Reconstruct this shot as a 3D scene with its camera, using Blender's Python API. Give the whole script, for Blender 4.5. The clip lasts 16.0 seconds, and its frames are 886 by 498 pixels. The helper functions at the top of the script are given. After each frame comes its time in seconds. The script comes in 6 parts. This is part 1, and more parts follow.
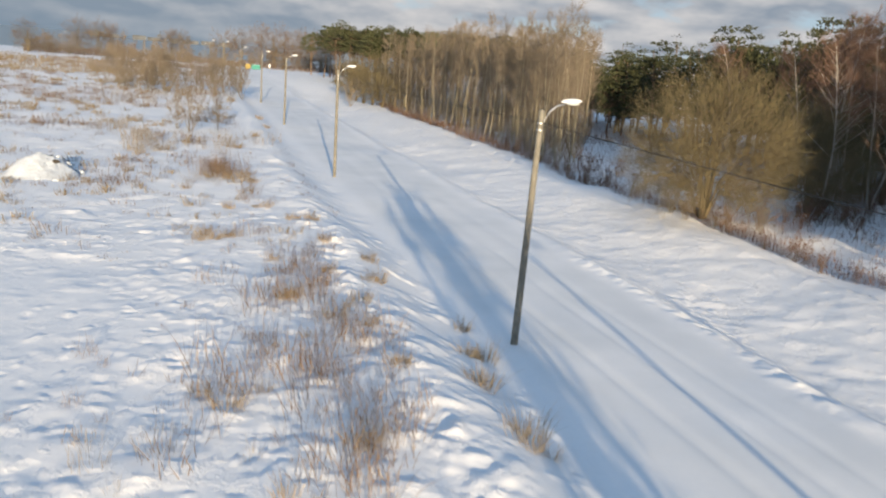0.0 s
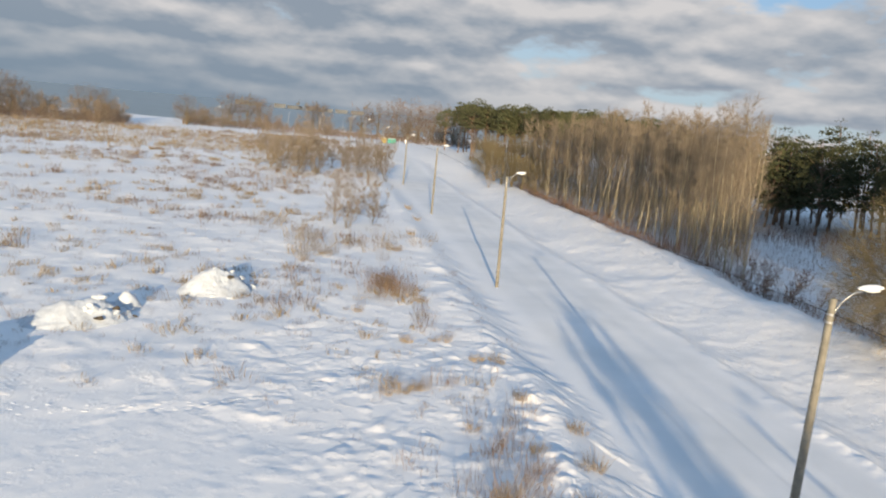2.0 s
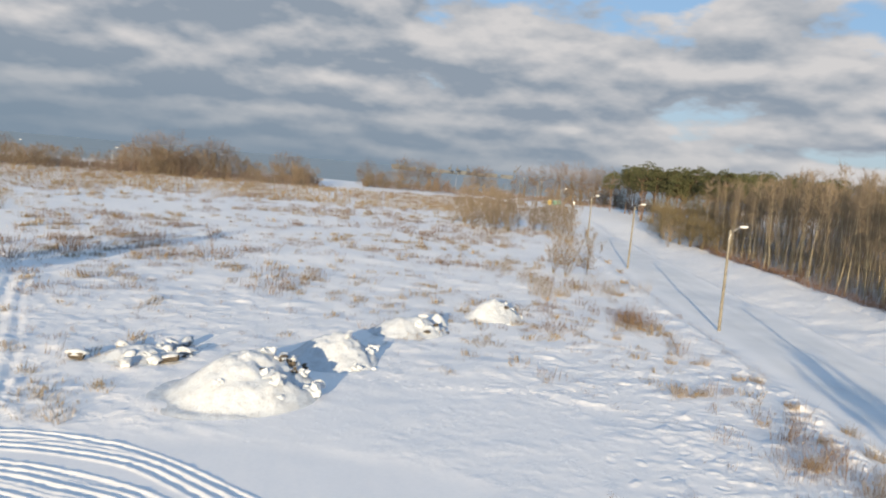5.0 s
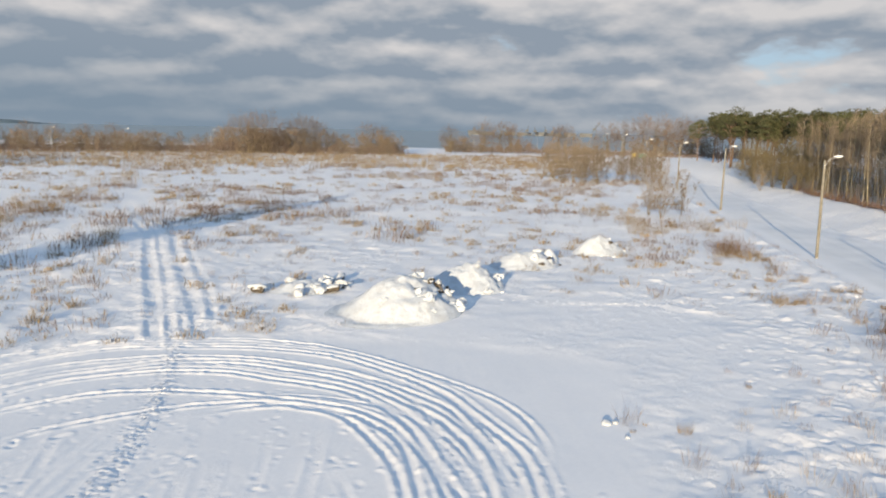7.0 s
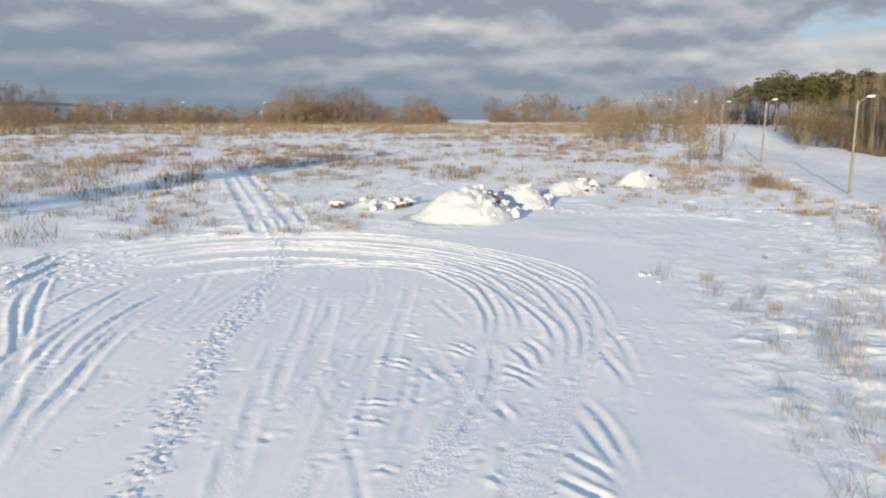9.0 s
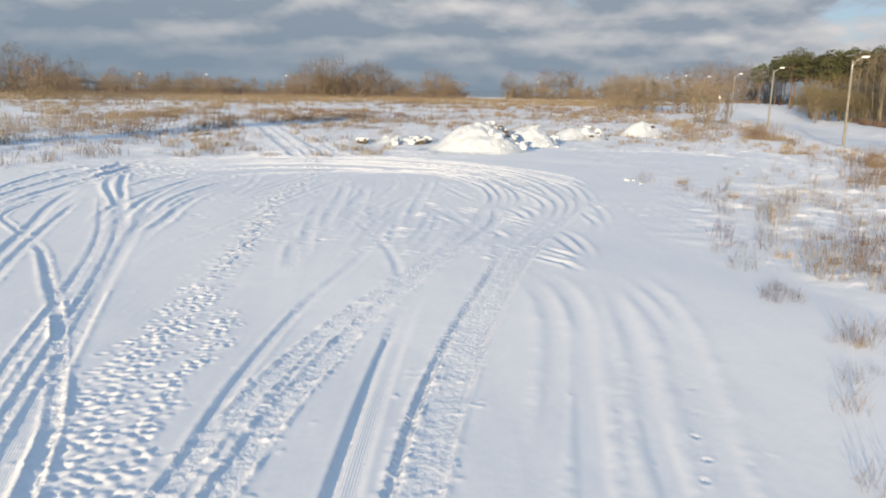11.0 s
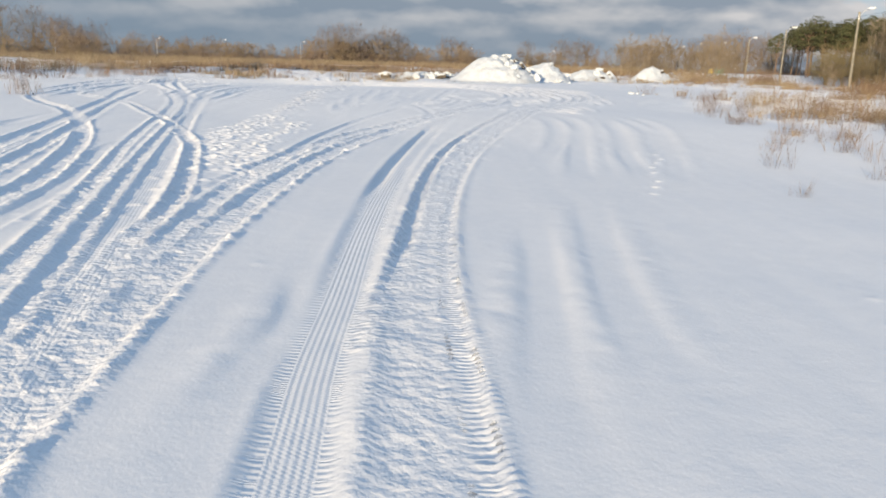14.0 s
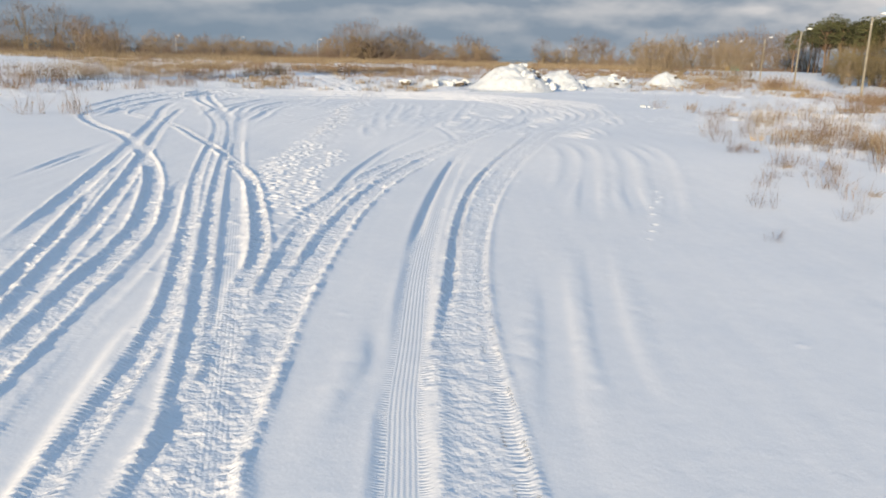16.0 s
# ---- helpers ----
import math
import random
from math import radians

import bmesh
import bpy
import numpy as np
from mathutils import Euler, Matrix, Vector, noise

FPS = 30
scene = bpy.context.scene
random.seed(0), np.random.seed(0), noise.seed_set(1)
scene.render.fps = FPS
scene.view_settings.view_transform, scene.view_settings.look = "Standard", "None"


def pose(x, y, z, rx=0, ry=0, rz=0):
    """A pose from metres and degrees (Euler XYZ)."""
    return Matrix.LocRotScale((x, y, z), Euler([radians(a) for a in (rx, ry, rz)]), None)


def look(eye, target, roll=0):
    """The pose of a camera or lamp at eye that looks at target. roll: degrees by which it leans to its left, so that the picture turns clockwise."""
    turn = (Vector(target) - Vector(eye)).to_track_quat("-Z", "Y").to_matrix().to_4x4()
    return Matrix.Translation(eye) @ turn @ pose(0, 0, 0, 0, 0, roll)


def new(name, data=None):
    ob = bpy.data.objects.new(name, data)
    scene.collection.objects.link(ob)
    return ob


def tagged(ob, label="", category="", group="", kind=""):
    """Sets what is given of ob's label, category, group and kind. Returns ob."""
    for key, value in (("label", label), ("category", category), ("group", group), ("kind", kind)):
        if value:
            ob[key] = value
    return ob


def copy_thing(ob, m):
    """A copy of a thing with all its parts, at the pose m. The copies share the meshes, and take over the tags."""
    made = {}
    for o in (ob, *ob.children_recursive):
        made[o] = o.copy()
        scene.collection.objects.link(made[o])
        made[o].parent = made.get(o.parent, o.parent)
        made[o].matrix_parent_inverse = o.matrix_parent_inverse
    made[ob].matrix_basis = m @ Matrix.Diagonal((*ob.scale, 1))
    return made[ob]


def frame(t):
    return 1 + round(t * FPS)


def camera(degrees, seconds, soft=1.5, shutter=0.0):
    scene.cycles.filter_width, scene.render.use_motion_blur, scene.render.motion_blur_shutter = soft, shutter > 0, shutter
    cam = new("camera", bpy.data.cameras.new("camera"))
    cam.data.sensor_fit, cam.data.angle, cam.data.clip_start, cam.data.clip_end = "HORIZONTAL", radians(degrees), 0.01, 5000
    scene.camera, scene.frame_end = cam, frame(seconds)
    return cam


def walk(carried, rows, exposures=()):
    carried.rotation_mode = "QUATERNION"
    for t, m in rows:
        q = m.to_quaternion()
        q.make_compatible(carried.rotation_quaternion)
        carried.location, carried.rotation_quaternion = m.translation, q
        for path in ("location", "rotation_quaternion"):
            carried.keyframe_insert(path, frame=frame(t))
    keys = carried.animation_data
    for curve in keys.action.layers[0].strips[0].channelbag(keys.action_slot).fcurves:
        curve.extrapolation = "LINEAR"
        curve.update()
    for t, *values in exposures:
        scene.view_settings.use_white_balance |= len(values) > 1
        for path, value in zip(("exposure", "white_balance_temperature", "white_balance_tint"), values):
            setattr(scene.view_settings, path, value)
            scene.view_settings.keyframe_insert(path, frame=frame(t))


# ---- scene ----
cam = camera(61.72, 16.0, soft=1.9, shutter=0.3)
# seconds, x, y, z, yaw to the left, pitch, roll
ROWS = [
    (0, -4.224, -6.915, 7.588, 6.49, -14.22, 4.87),
    (0.5, -5.266, -5.014, 8.462, 9.03, -13.70, 5.09),
    (1, -6.283, -3.824, 9.081, 11.59, -12.61, 4.97),
    (1.5, -7.405, -3.409, 9.637, 13.88, -11.50, 5.16),
    (2, -8.486, -3.761, 9.842, 16.04, -10.04, 5.33),
    (2.5, -9.582, -4.808, 9.842, 17.96, -8.60, 5.87),
    (3, -10.439, -6.201, 9.715, 20.29, -7.22, 6.22),
    (3.5, -11.224, -8.032, 9.633, 22.35, -6.34, 6.50),
    (4, -11.769, -9.919, 9.374, 24.32, -5.80, 6.40),
    (6.5, -11.340, -17.120, 8.520, 32.25, -8.26, 2.06),
    (7, -10.901, -18.342, 8.100, 33.81, -9.17, 1.15),
    (7.5, -10.352, -19.636, 7.602, 35.06, -9.79, 0.53),
    (8, -9.777, -20.914, 7.020, 36.09, -10.26, 0.34),
    (8.5, -9.180, -22.121, 6.380, 36.78, -10.53, 0.27),
    (9, -8.490, -23.254, 5.689, 37.06, -10.89, 0.31),
    (11.5, -4.728, -27.907, 3.047, 38.42, -12.53, 0.98),
    (12, -4.235, -28.618, 2.563, 38.36, -12.81, 0.89),
    (12.5, -3.916, -29.244, 2.103, 38.49, -13.15, 1.02),
    (13, -3.695, -29.706, 1.681, 38.73, -13.49, 1.24),
    (13.5, -3.467, -29.995, 1.288, 39.06, -13.80, 1.33),
    (14, -3.180, -30.177, 1.123, 39.30, -14.09, 1.53),
    (14.5, -2.951, -30.340, 1.232, 39.63, -14.28, 1.52),
    (15, -2.728, -30.606, 1.474, 39.99, -14.42, 1.43),
    (15.5, -2.615, -30.938, 1.724, 40.21, -14.46, 1.47),
    (16, -2.450, -31.421, 1.999, 40.42, -14.52, 1.52),
]


def flight(x, y, z, yaw, pitch, roll):
    return pose(x, y, z, 0, 0, yaw) @ pose(0, 0, 0, 90 + pitch) @ pose(0, 0, 0, 0, 0, roll)


walk(cam, [(t, flight(*row)) for t, *row in ROWS])

# ---- light ----
SUN_AZ, SUN_EL = 161.6, 9.5   # degrees clockwise from +y, degrees above the horizon
TO_SUN = Vector((math.sin(radians(SUN_AZ)) * math.cos(radians(SUN_EL)),
                 math.cos(radians(SUN_AZ)) * math.cos(radians(SUN_EL)), math.sin(radians(SUN_EL))))
sun_data = bpy.data.lights.new("sun", "SUN")
sun_data.energy, sun_data.angle, sun_data.color = 5.2, radians(0.53), (1.0, 0.79, 0.51)
sun = new("sun", sun_data)
sun.matrix_world = look(TO_SUN * 100, (0, 0, 0))


def node(tree, kind, **values):
    n = tree.nodes.new(kind)
    for key, value in values.items():
        if key in n.inputs:
            n.inputs[key].default_value = value
    return n


def math_node(tree, op, a, b=None, clamp=False):
    n = tree.nodes.new("ShaderNodeMath")
    n.operation, n.use_clamp = op, clamp
    for slot, v in ((0, a), (1, b)):
        if v is None:
            continue
        if isinstance(v, (int, float)):
            n.inputs[slot].default_value = v
        else:
            tree.links.new(v, n.inputs[slot])
    return n.outputs[0]


def ramp(tree, fac, stops):
    n = tree.nodes.new("ShaderNodeValToRGB")
    while len(n.color_ramp.elements) < len(stops):
        n.color_ramp.elements.new(0.5)
    for e, (p, c) in zip(n.color_ramp.elements, stops):
        e.position = p
        e.color = (*c, 1) if isinstance(c, tuple) else (c, c, c, 1)
    tree.links.new(fac, n.inputs[0])
    return n.outputs[0]


def mix(tree, fac, a, b, blend="MIX"):
    n = tree.nodes.new("ShaderNodeMix")
    n.data_type, n.blend_type = "RGBA", blend
    for slot, v in ((0, fac), (6, a), (7, b)):
        if isinstance(v, (int, float)):
            n.inputs[slot].default_value = v
        elif isinstance(v, tuple):
            n.inputs[slot].default_value = (*v, 1)
        else:
            tree.links.new(v, n.inputs[slot])
    return n.outputs[2]


def make_world():
    """A low winter sun under a broken layer of flat cumulus, with a clear strip of sky between the rows."""
    w = bpy.data.worlds.new("winter_sky")
    scene.world = w
    w.use_nodes = True
    t = w.node_tree
    t.nodes.clear()
    sky = t.nodes.new("ShaderNodeTexSky")
    sky.sky_type, sky.sun_disc = "NISHITA", False
    sky.sun_elevation, sky.sun_rotation = radians(SUN_EL), radians(SUN_AZ)
    sky.air_density, sky.dust_density, sky.ozone_density = 1.0, 0.6, 1.4
    coord = t.nodes.new("ShaderNodeTexCoord")
    sep = t.nodes.new("ShaderNodeSeparateXYZ")
    t.links.new(coord.outputs["Generated"], sep.inputs[0])
    # Rows of cumulus: wide and flat, crowding together towards the horizon.
    rise = math_node(t, "MAXIMUM", sep.outputs[2], 0.0)
    rows = math_node(t, "MULTIPLY", math_node(t, "DIVIDE", rise, math_node(t, "ADD", rise, 0.30)), 13.0)

    def layer(wide, height, detail, rough):
        at = t.nodes.new("ShaderNodeCombineXYZ")
        t.links.new(math_node(t, "MULTIPLY", sep.outputs[0], wide), at.inputs[0])
        t.links.new(math_node(t, "MULTIPLY", sep.outputs[1], wide), at.inputs[1])
        t.links.new(height, at.inputs[2])
        n = node(t, "ShaderNodeTexNoise", Scale=CLOUD_SCALE, Detail=detail, Roughness=rough, Lacunarity=2.1, Distortion=0.0)
        t.links.new(at.outputs[0], n.inputs["Vector"])
        return n.outputs[0]

    def cloud_field(step):
        """The long rows and, on them, rounder heads; step looks that far upwards."""
        long_rows = layer(6.6, math_node(t, "ADD", rows, step), 1.5, 0.4)
        heads = layer(15.0, math_node(t, "ADD", math_node(t, "MULTIPLY", rise, 34.0), step * 0.9), 3.0, 0.5)
        return math_node(t, "ADD", math_node(t, "MULTIPLY", long_rows, 0.64), math_node(t, "MULTIPLY", heads, 0.36))

    body, above = cloud_field(0.0), cloud_field(0.5)
    wisps = layer(40.0, math_node(t, "MULTIPLY", rise, 90.0), 3.0, 0.55)
    big = math_node(t, "ADD", body, math_node(t, "MULTIPLY", math_node(t, "SUBTRACT", wisps, 0.5), 0.08))
    # The layer is closed in the west and breaks up towards the east.
    mass = math_node(t, "SUBTRACT", big, math_node(t, "MULTIPLY", math_node(t, "ADD", math_node(t, "MINIMUM", sep.outputs[0], 0.0), 0.22), 0.22))
    mass = math_node(t, "SUBTRACT", mass, math_node(t, "MULTIPLY", math_node(t, "MAXIMUM", math_node(t, "SUBTRACT", math_node(t, "ADD", sep.outputs[2], math_node(t, "MULTIPLY", sep.outputs[0], 0.12)), 0.14), 0.0), 1.1))
    # Low over the trees hardly a gap is left.
    mass = math_node(t, "ADD", mass, ramp(t, sep.outputs[2], [(0.10, 0.07), (0.17, 0.0)]))
    cover = ramp(t, mass, [(0.39, 0.0), (0.47, 1.0)])
    # The tops catch the sun, the bases stay grey.
    top = math_node(t, "SUBTRACT", body, above)
    top = math_node(t, "ADD", math_node(t, "MULTIPLY", top, 4.2), math_node(t, "ADD", math_node(t, "SUBTRACT", math_node(t, "MULTIPLY", math_node(t, "MINIMUM", sep.outputs[0], 0.0), 0.38), math_node(t, "MULTIPLY", math_node(t, "MAXIMUM", sep.outputs[0], 0.0), 0.7)), 0.54), clamp=True)
    thin = ramp(t, mass, [(0.36, 0.5), (0.52, 0.0)])
    bright = math_node(t, "ADD", top, thin, clamp=True)
    cloud = mix(t, bright, (0.182, 0.217, 0.262), (0.425, 0.415, 0.415))
    # Towards the horizon the rows close up into one blue-grey bank.
    low = ramp(t, math_node(t, "ADD", sep.outputs[2], math_node(t, "MULTIPLY", math_node(t, "ADD", sep.outputs[0], 0.62), 0.10)), [(0.0, 1.0), (0.10, 0.0)])
    cloud = mix(t, math_node(t, "MULTIPLY", low, 0.8), cloud, (0.135, 0.182, 0.232))
    cover = math_node(t, "MAXIMUM", cover, low)
    # Overhead the layer thins to a bright blue veil.
    high = ramp(t, sep.outputs[2], [(0.36, 0.0), (0.80, 1.0)])
    cloud = mix(t, high, cloud, ZENITH)
    cover = math_node(t, "MAXIMUM", cover, high)
    clear = mix(t, 1.0, sky.outputs[0], SKY_TINT, "MULTIPLY")
    clear = mix(t, 0.6, clear, (0.235, 0.35, 0.46))
    clear = mix(t, ramp(t, sep.outputs[2], [(0.07, 0.6), (0.18, 0.0)]), clear, (0.33, 0.385, 0.43))
    out = mix(t, cover, clear, cloud)
    bg = t.nodes.new("ShaderNodeBackground")
    bg.inputs[1].default_value = SKY_STRENGTH
    t.links.new(out, bg.inputs[0])
    end = t.nodes.new("ShaderNodeOutputWorld")
    t.links.new(bg.outputs[0], end.inputs[0])


ZENITH = (0.136, 0.232, 0.368)
CLOUD_SCALE, SKY_TINT, SKY_STRENGTH = 1.0, (0.058, 0.073, 0.106), 1.08
make_world()
scene.view_settings.exposure = 0.50


# ---- materials ----
def material(name, base, rough=0.8, vary=0.15, scale=3.0, bump=0.0, bump_scale=20.0, random_tint=0.0, metal=0.0, spec=0.3):
    """A surface with two scales of colour variation, an optional fine relief and a tint of its own for each object."""
    m = bpy.data.materials.new(name)
    m.use_nodes = True
    t = m.node_tree
    b = t.nodes["Principled BSDF"]
    b.inputs["Roughness"].default_value, b.inputs["Metallic"].default_value = rough, metal
    b.inputs["Specular IOR Level"].default_value = spec
    coord = t.nodes.new("ShaderNodeTexCoord")
    n1 = node(t, "ShaderNodeTexNoise", Scale=scale, Detail=3.0)
    n2 = node(t, "ShaderNodeTexNoise", Scale=scale * 9, Detail=2.0)
    for n in (n1, n2):
        t.links.new(coord.outputs["Object"], n.inputs["Vector"])
    both = math_node(t, "ADD", math_node(t, "MULTIPLY", n1.outputs[0], 0.6), math_node(t, "MULTIPLY", n2.outputs[0], 0.4))
    dark = tuple(c * (1 - vary * 1.6) for c in base)
    light = tuple(min(1, c * (1 + vary * 1.6)) for c in base)
    col = ramp(t, both, [(0.3, dark), (0.7, light)])
    if random_tint:
        info = t.nodes.new("ShaderNodeObjectInfo")
        f = math_node(t, "ADD", math_node(t, "MULTIPLY", info.outputs["Random"], random_tint * 2), 1 - random_tint)
        cc = t.nodes.new("ShaderNodeCombineColor")
        for k in range(3):
            t.links.new(f, cc.inputs[k])
        col = mix(t, 1.0, col, cc.outputs[0], "MULTIPLY")
    t.links.new(col, b.inputs["Base Color"])
    if bump:
        nb = node(t, "ShaderNodeTexNoise", Scale=bump_scale, Detail=3.0)
        t.links.new(coord.outputs["Object"], nb.inputs["Vector"])
        bm = node(t, "ShaderNodeBump", Strength=bump, Distance=0.02)
        t.links.new(nb.outputs[0], bm.inputs["Height"])
        t.links.new(bm.outputs[0], b.inputs["Normal"])
    return m


def snow_material(name, tread=False, dim_gritty=False):
    """Dry packed snow: crusty grain, wind ripples and, where tyres passed, rows of tread blocks."""
    m = bpy.data.materials.new(name)
    m.use_nodes = True
    t = m.node_tree
    b = t.nodes["Principled BSDF"]
    b.inputs["Roughness"].default_value = 0.75
    b.inputs["Specular IOR Level"].default_value = 0.25
    coord = t.nodes.new("ShaderNodeTexCoord")
    n1 = node(t, "ShaderNodeTexNoise", Scale=0.35, Detail=4.0)
    n2 = node(t, "ShaderNodeTexNoise", Scale=7.0, Detail=5.0, Roughness=0.6)
    n3 = node(t, "ShaderNodeTexNoise", Scale=45.0, Detail=3.0, Roughness=0.7)
    for n in (n1, n2, n3):
        t.links.new(coord.outputs["Object"], n.inputs["Vector"])
    both = math_node(t, "ADD", math_node(t, "MULTIPLY", n1.outputs[0], 0.5), math_node(t, "MULTIPLY", n2.outputs[0], 0.5))
    col = ramp(t, both, [(0.3, (0.812, 0.815, 0.835)), (0.65, (0.88, 0.875, 0.885))])
    height = math_node(t, "ADD", math_node(t, "MULTIPLY", n2.outputs[0], 0.0032), math_node(t, "MULTIPLY", n3.outputs[0], 0.0012))
    if tread:
        at = t.nodes.new("ShaderNodeAttribute")
        at.attribute_name = "tread"
        sep = t.nodes.new("ShaderNodeSeparateXYZ")
        t.links.new(at.outputs["Vector"], sep.inputs[0])
        # Fine ribs of small blocks along the middle, cross lugs on both shoulders.
        across = math_node(t, "ABSOLUTE", sep.outputs[0])
        blocks = math_node(t, "SINE", math_node(t, "MULTIPLY", sep.outputs[1], 230.0))
        lugs = math_node(t, "SINE", math_node(t, "MULTIPLY", sep.outputs[1], 165.0))
        ribs = math_node(t, "SINE", math_node(t, "MULTIPLY", sep.outputs[0], 205.0))
        ribs = math_node(t, "ADD", math_node(t, "MULTIPLY", ribs, 0.8), math_node(t, "MULTIPLY", math_node(t, "MULTIPLY", blocks, ribs), 0.45))
        shoulder = ramp(t, across, [(0.088, 0.0), (0.098, 1.0)])
        pat = math_node(t, "ADD", ribs, math_node(t, "MULTIPLY", shoulder, math_node(t, "SUBTRACT", lugs, ribs)))
        height = math_node(t, "ADD", height, math_node(t, "MULTIPLY", math_node(t, "MULTIPLY", pat, sep.outputs[2]), 0.0013))
        loose = t.nodes.new("ShaderNodeAttribute")
        loose.attribute_name = "crumb"
        n4 = node(t, "ShaderNodeTexNoise", Scale=15.0, Detail=3.0, Roughness=0.5)
        t.links.new(coord.outputs["Object"], n4.inputs["Vector"])
        height = math_node(t, "ADD", height, math_node(t, "MULTIPLY", math_node(t, "MULTIPLY", n4.outputs[0], loose.outputs["Fac"]), 1.25))
        wild = t.nodes.new("ShaderNodeAttribute")
        wild.attribute_name = "rough"
        n5 = node(t, "ShaderNodeTexNoise", Scale=1.5, Detail=6.0, Roughness=0.7)
        t.links.new(coord.outputs["Object"], n5.inputs["Vector"])
        lumps = math_node(t, "MAXIMUM", n5.outputs[0], 0.50)
        height = math_node(t, "ADD", height, math_node(t, "MULTIPLY", math_node(t, "MULTIPLY", lumps, wild.outputs["Fac"]), 0.15))
        pit = t.nodes.new("ShaderNodeAttribute")
        pit.attribute_name = "worn"
        # The ploughed lane is polished and a little grey with grit.
        col = mix(t, pit.outputs["Fac"], col, (0.71, 0.72, 0.735))
    if dim_gritty:
        # Scraped-up snow: base dimmed and blued against low sun; brown crumbs, broken crust.
        n6 = node(t, "ShaderNodeTexNoise", Scale=2.6, Detail=6.0, Roughness=0.68)
        t.links.new(coord.outputs["Object"], n6.inputs["Vector"])
        col = mix(t, ramp(t, n6.outputs[0], [(0.42, 0.0), (0.66, 1.0)]), (0.60, 0.645, 0.70), (0.50, 0.53, 0.57))
        grit = node(t, "ShaderNodeTexNoise", Scale=16.0, Detail=3.0, Roughness=0.6)
        t.links.new(coord.outputs["Object"], grit.inputs["Vector"])
        col = mix(t, ramp(t, grit.outputs[0], [(0.64, 0.0), (0.70, 0.75)]), col, (0.20, 0.17, 0.14))
        height = math_node(t, "ADD", height, math_node(t, "MULTIPLY", n6.outputs[0], 0.09))
    bm = node(t, "ShaderNodeBump", Strength=0.9, Distance=1.0)
    t.links.new(height, bm.inputs["Height"])
    t.links.new(col, b.inputs["Base Color"])
    t.links.new(bm.outputs[0], b.inputs["Normal"])
    return m


SNOW_GROUND = snow_material("snow_ground", tread=True)
SNOW = snow_material("snow")
SNOW_DIM_GRITTY = snow_material("bulldozed_snow", dim_gritty=True)
POLE_WOOD = material("weathered_pole_wood", (0.21, 0.195, 0.16), 0.85, 0.25, 4.0, 0.4, 60.0)
STEEL = material("galvanised_steel", (0.42, 0.43, 0.44), 0.45, 0.1, 12.0, metal=0.7)
LAMP_WHITE = material("lamp_housing", (0.78, 0.78, 0.78), 0.35, 0.06, 8.0)
GLASS_DIM = material("lamp_glass", (0.62, 0.64, 0.62), 0.15, 0.05, 8.0)
CABLE = material("black_cable", (0.02, 0.02, 0.02), 0.6, 0.1, 8.0)
BARK_GROVE = material("aspen_bark", (0.36, 0.315, 0.215), 0.9, 0.3, 2.0, 0.5, 30.0, 0.4)
TWIG_GROVE = material("aspen_twigs", (0.205, 0.165, 0.120), 0.9, 0.2, 2.0, random_tint=0.2)
BARK_BIRCH = material("birch_bark", (0.46, 0.42, 0.37), 0.8, 0.35, 5.0, 0.3, 30.0, 0.1)
TWIG_BIRCH = material("birch_twigs", (0.17, 0.105, 0.075), 0.9, 0.2, 2.0, random_tint=0.2)
BARK_WILLOW = material("willow_bark", (0.175, 0.14, 0.085), 0.9, 0.3, 3.0, 0.5, 30.0, 0.15)
TWIG_WILLOW = material("willow_twigs", (0.165, 0.134, 0.070), 0.9, 0.25, 2.0, random_tint=0.15)
TWIG_RED = material("far_tree_twigs", (0.16, 0.120, 0.095), 0.9, 0.25, 1.0, random_tint=0.2)
TWIG_OCHRE = material("hedge_twigs", (0.19, 0.145, 0.100), 0.9, 0.25, 1.0, random_tint=0.2)
BARK_PINE = material("pine_bark", (0.20, 0.135, 0.09), 0.9, 0.3, 2.0, 0.5, 20.0, 0.1)
NEEDLES = material("pine_needles", (0.066, 0.072, 0.034), 0.85, 0.35, 1.2, random_tint=0.3)
STRAW = material("dry_grass", (0.30, 0.232, 0.148), 0.85, 0.3, 6.0, random_tint=0.2)
STRAW_PALE = material("pale_reed", (0.265, 0.212, 0.14), 0.85, 0.3, 2.0, random_tint=0.15)
WEED = material("dry_weed", (0.19, 0.132, 0.088), 0.9, 0.3, 6.0, random_tint=0.25)
DIRT = material("frozen_earth", (0.085, 0.072, 0.058), 0.95, 0.4, 8.0, 0.6, 40.0)
CONCRETE = material("broken_concrete", (0.17, 0.17, 0.17), 0.9, 0.25, 6.0, 0.5, 30.0)
SEA = material("grey_sea", (0.20, 0.27, 0.31), 0.35, 0.12, 0.01, spec=0.3)
FAR_LAND = material("far_shore", (0.09, 0.13, 0.16), 0.95, 0.2, 0.01)
HARBOUR = material("harbour_pale", (0.12, 0.13, 0.142), 0.8, 0.3, 0.05)
BOARD_GREEN = material("board_green", (0.02, 0.22, 0.18), 0.5, 0.08, 2.0)
BOARD_YELLOW = material("board_yellow", (0.45, 0.34, 0.06), 0.5, 0.08, 2.0)
SIGN_WHITE = material("sign_white", (0.8, 0.8, 0.8), 0.5, 0.05, 2.0)


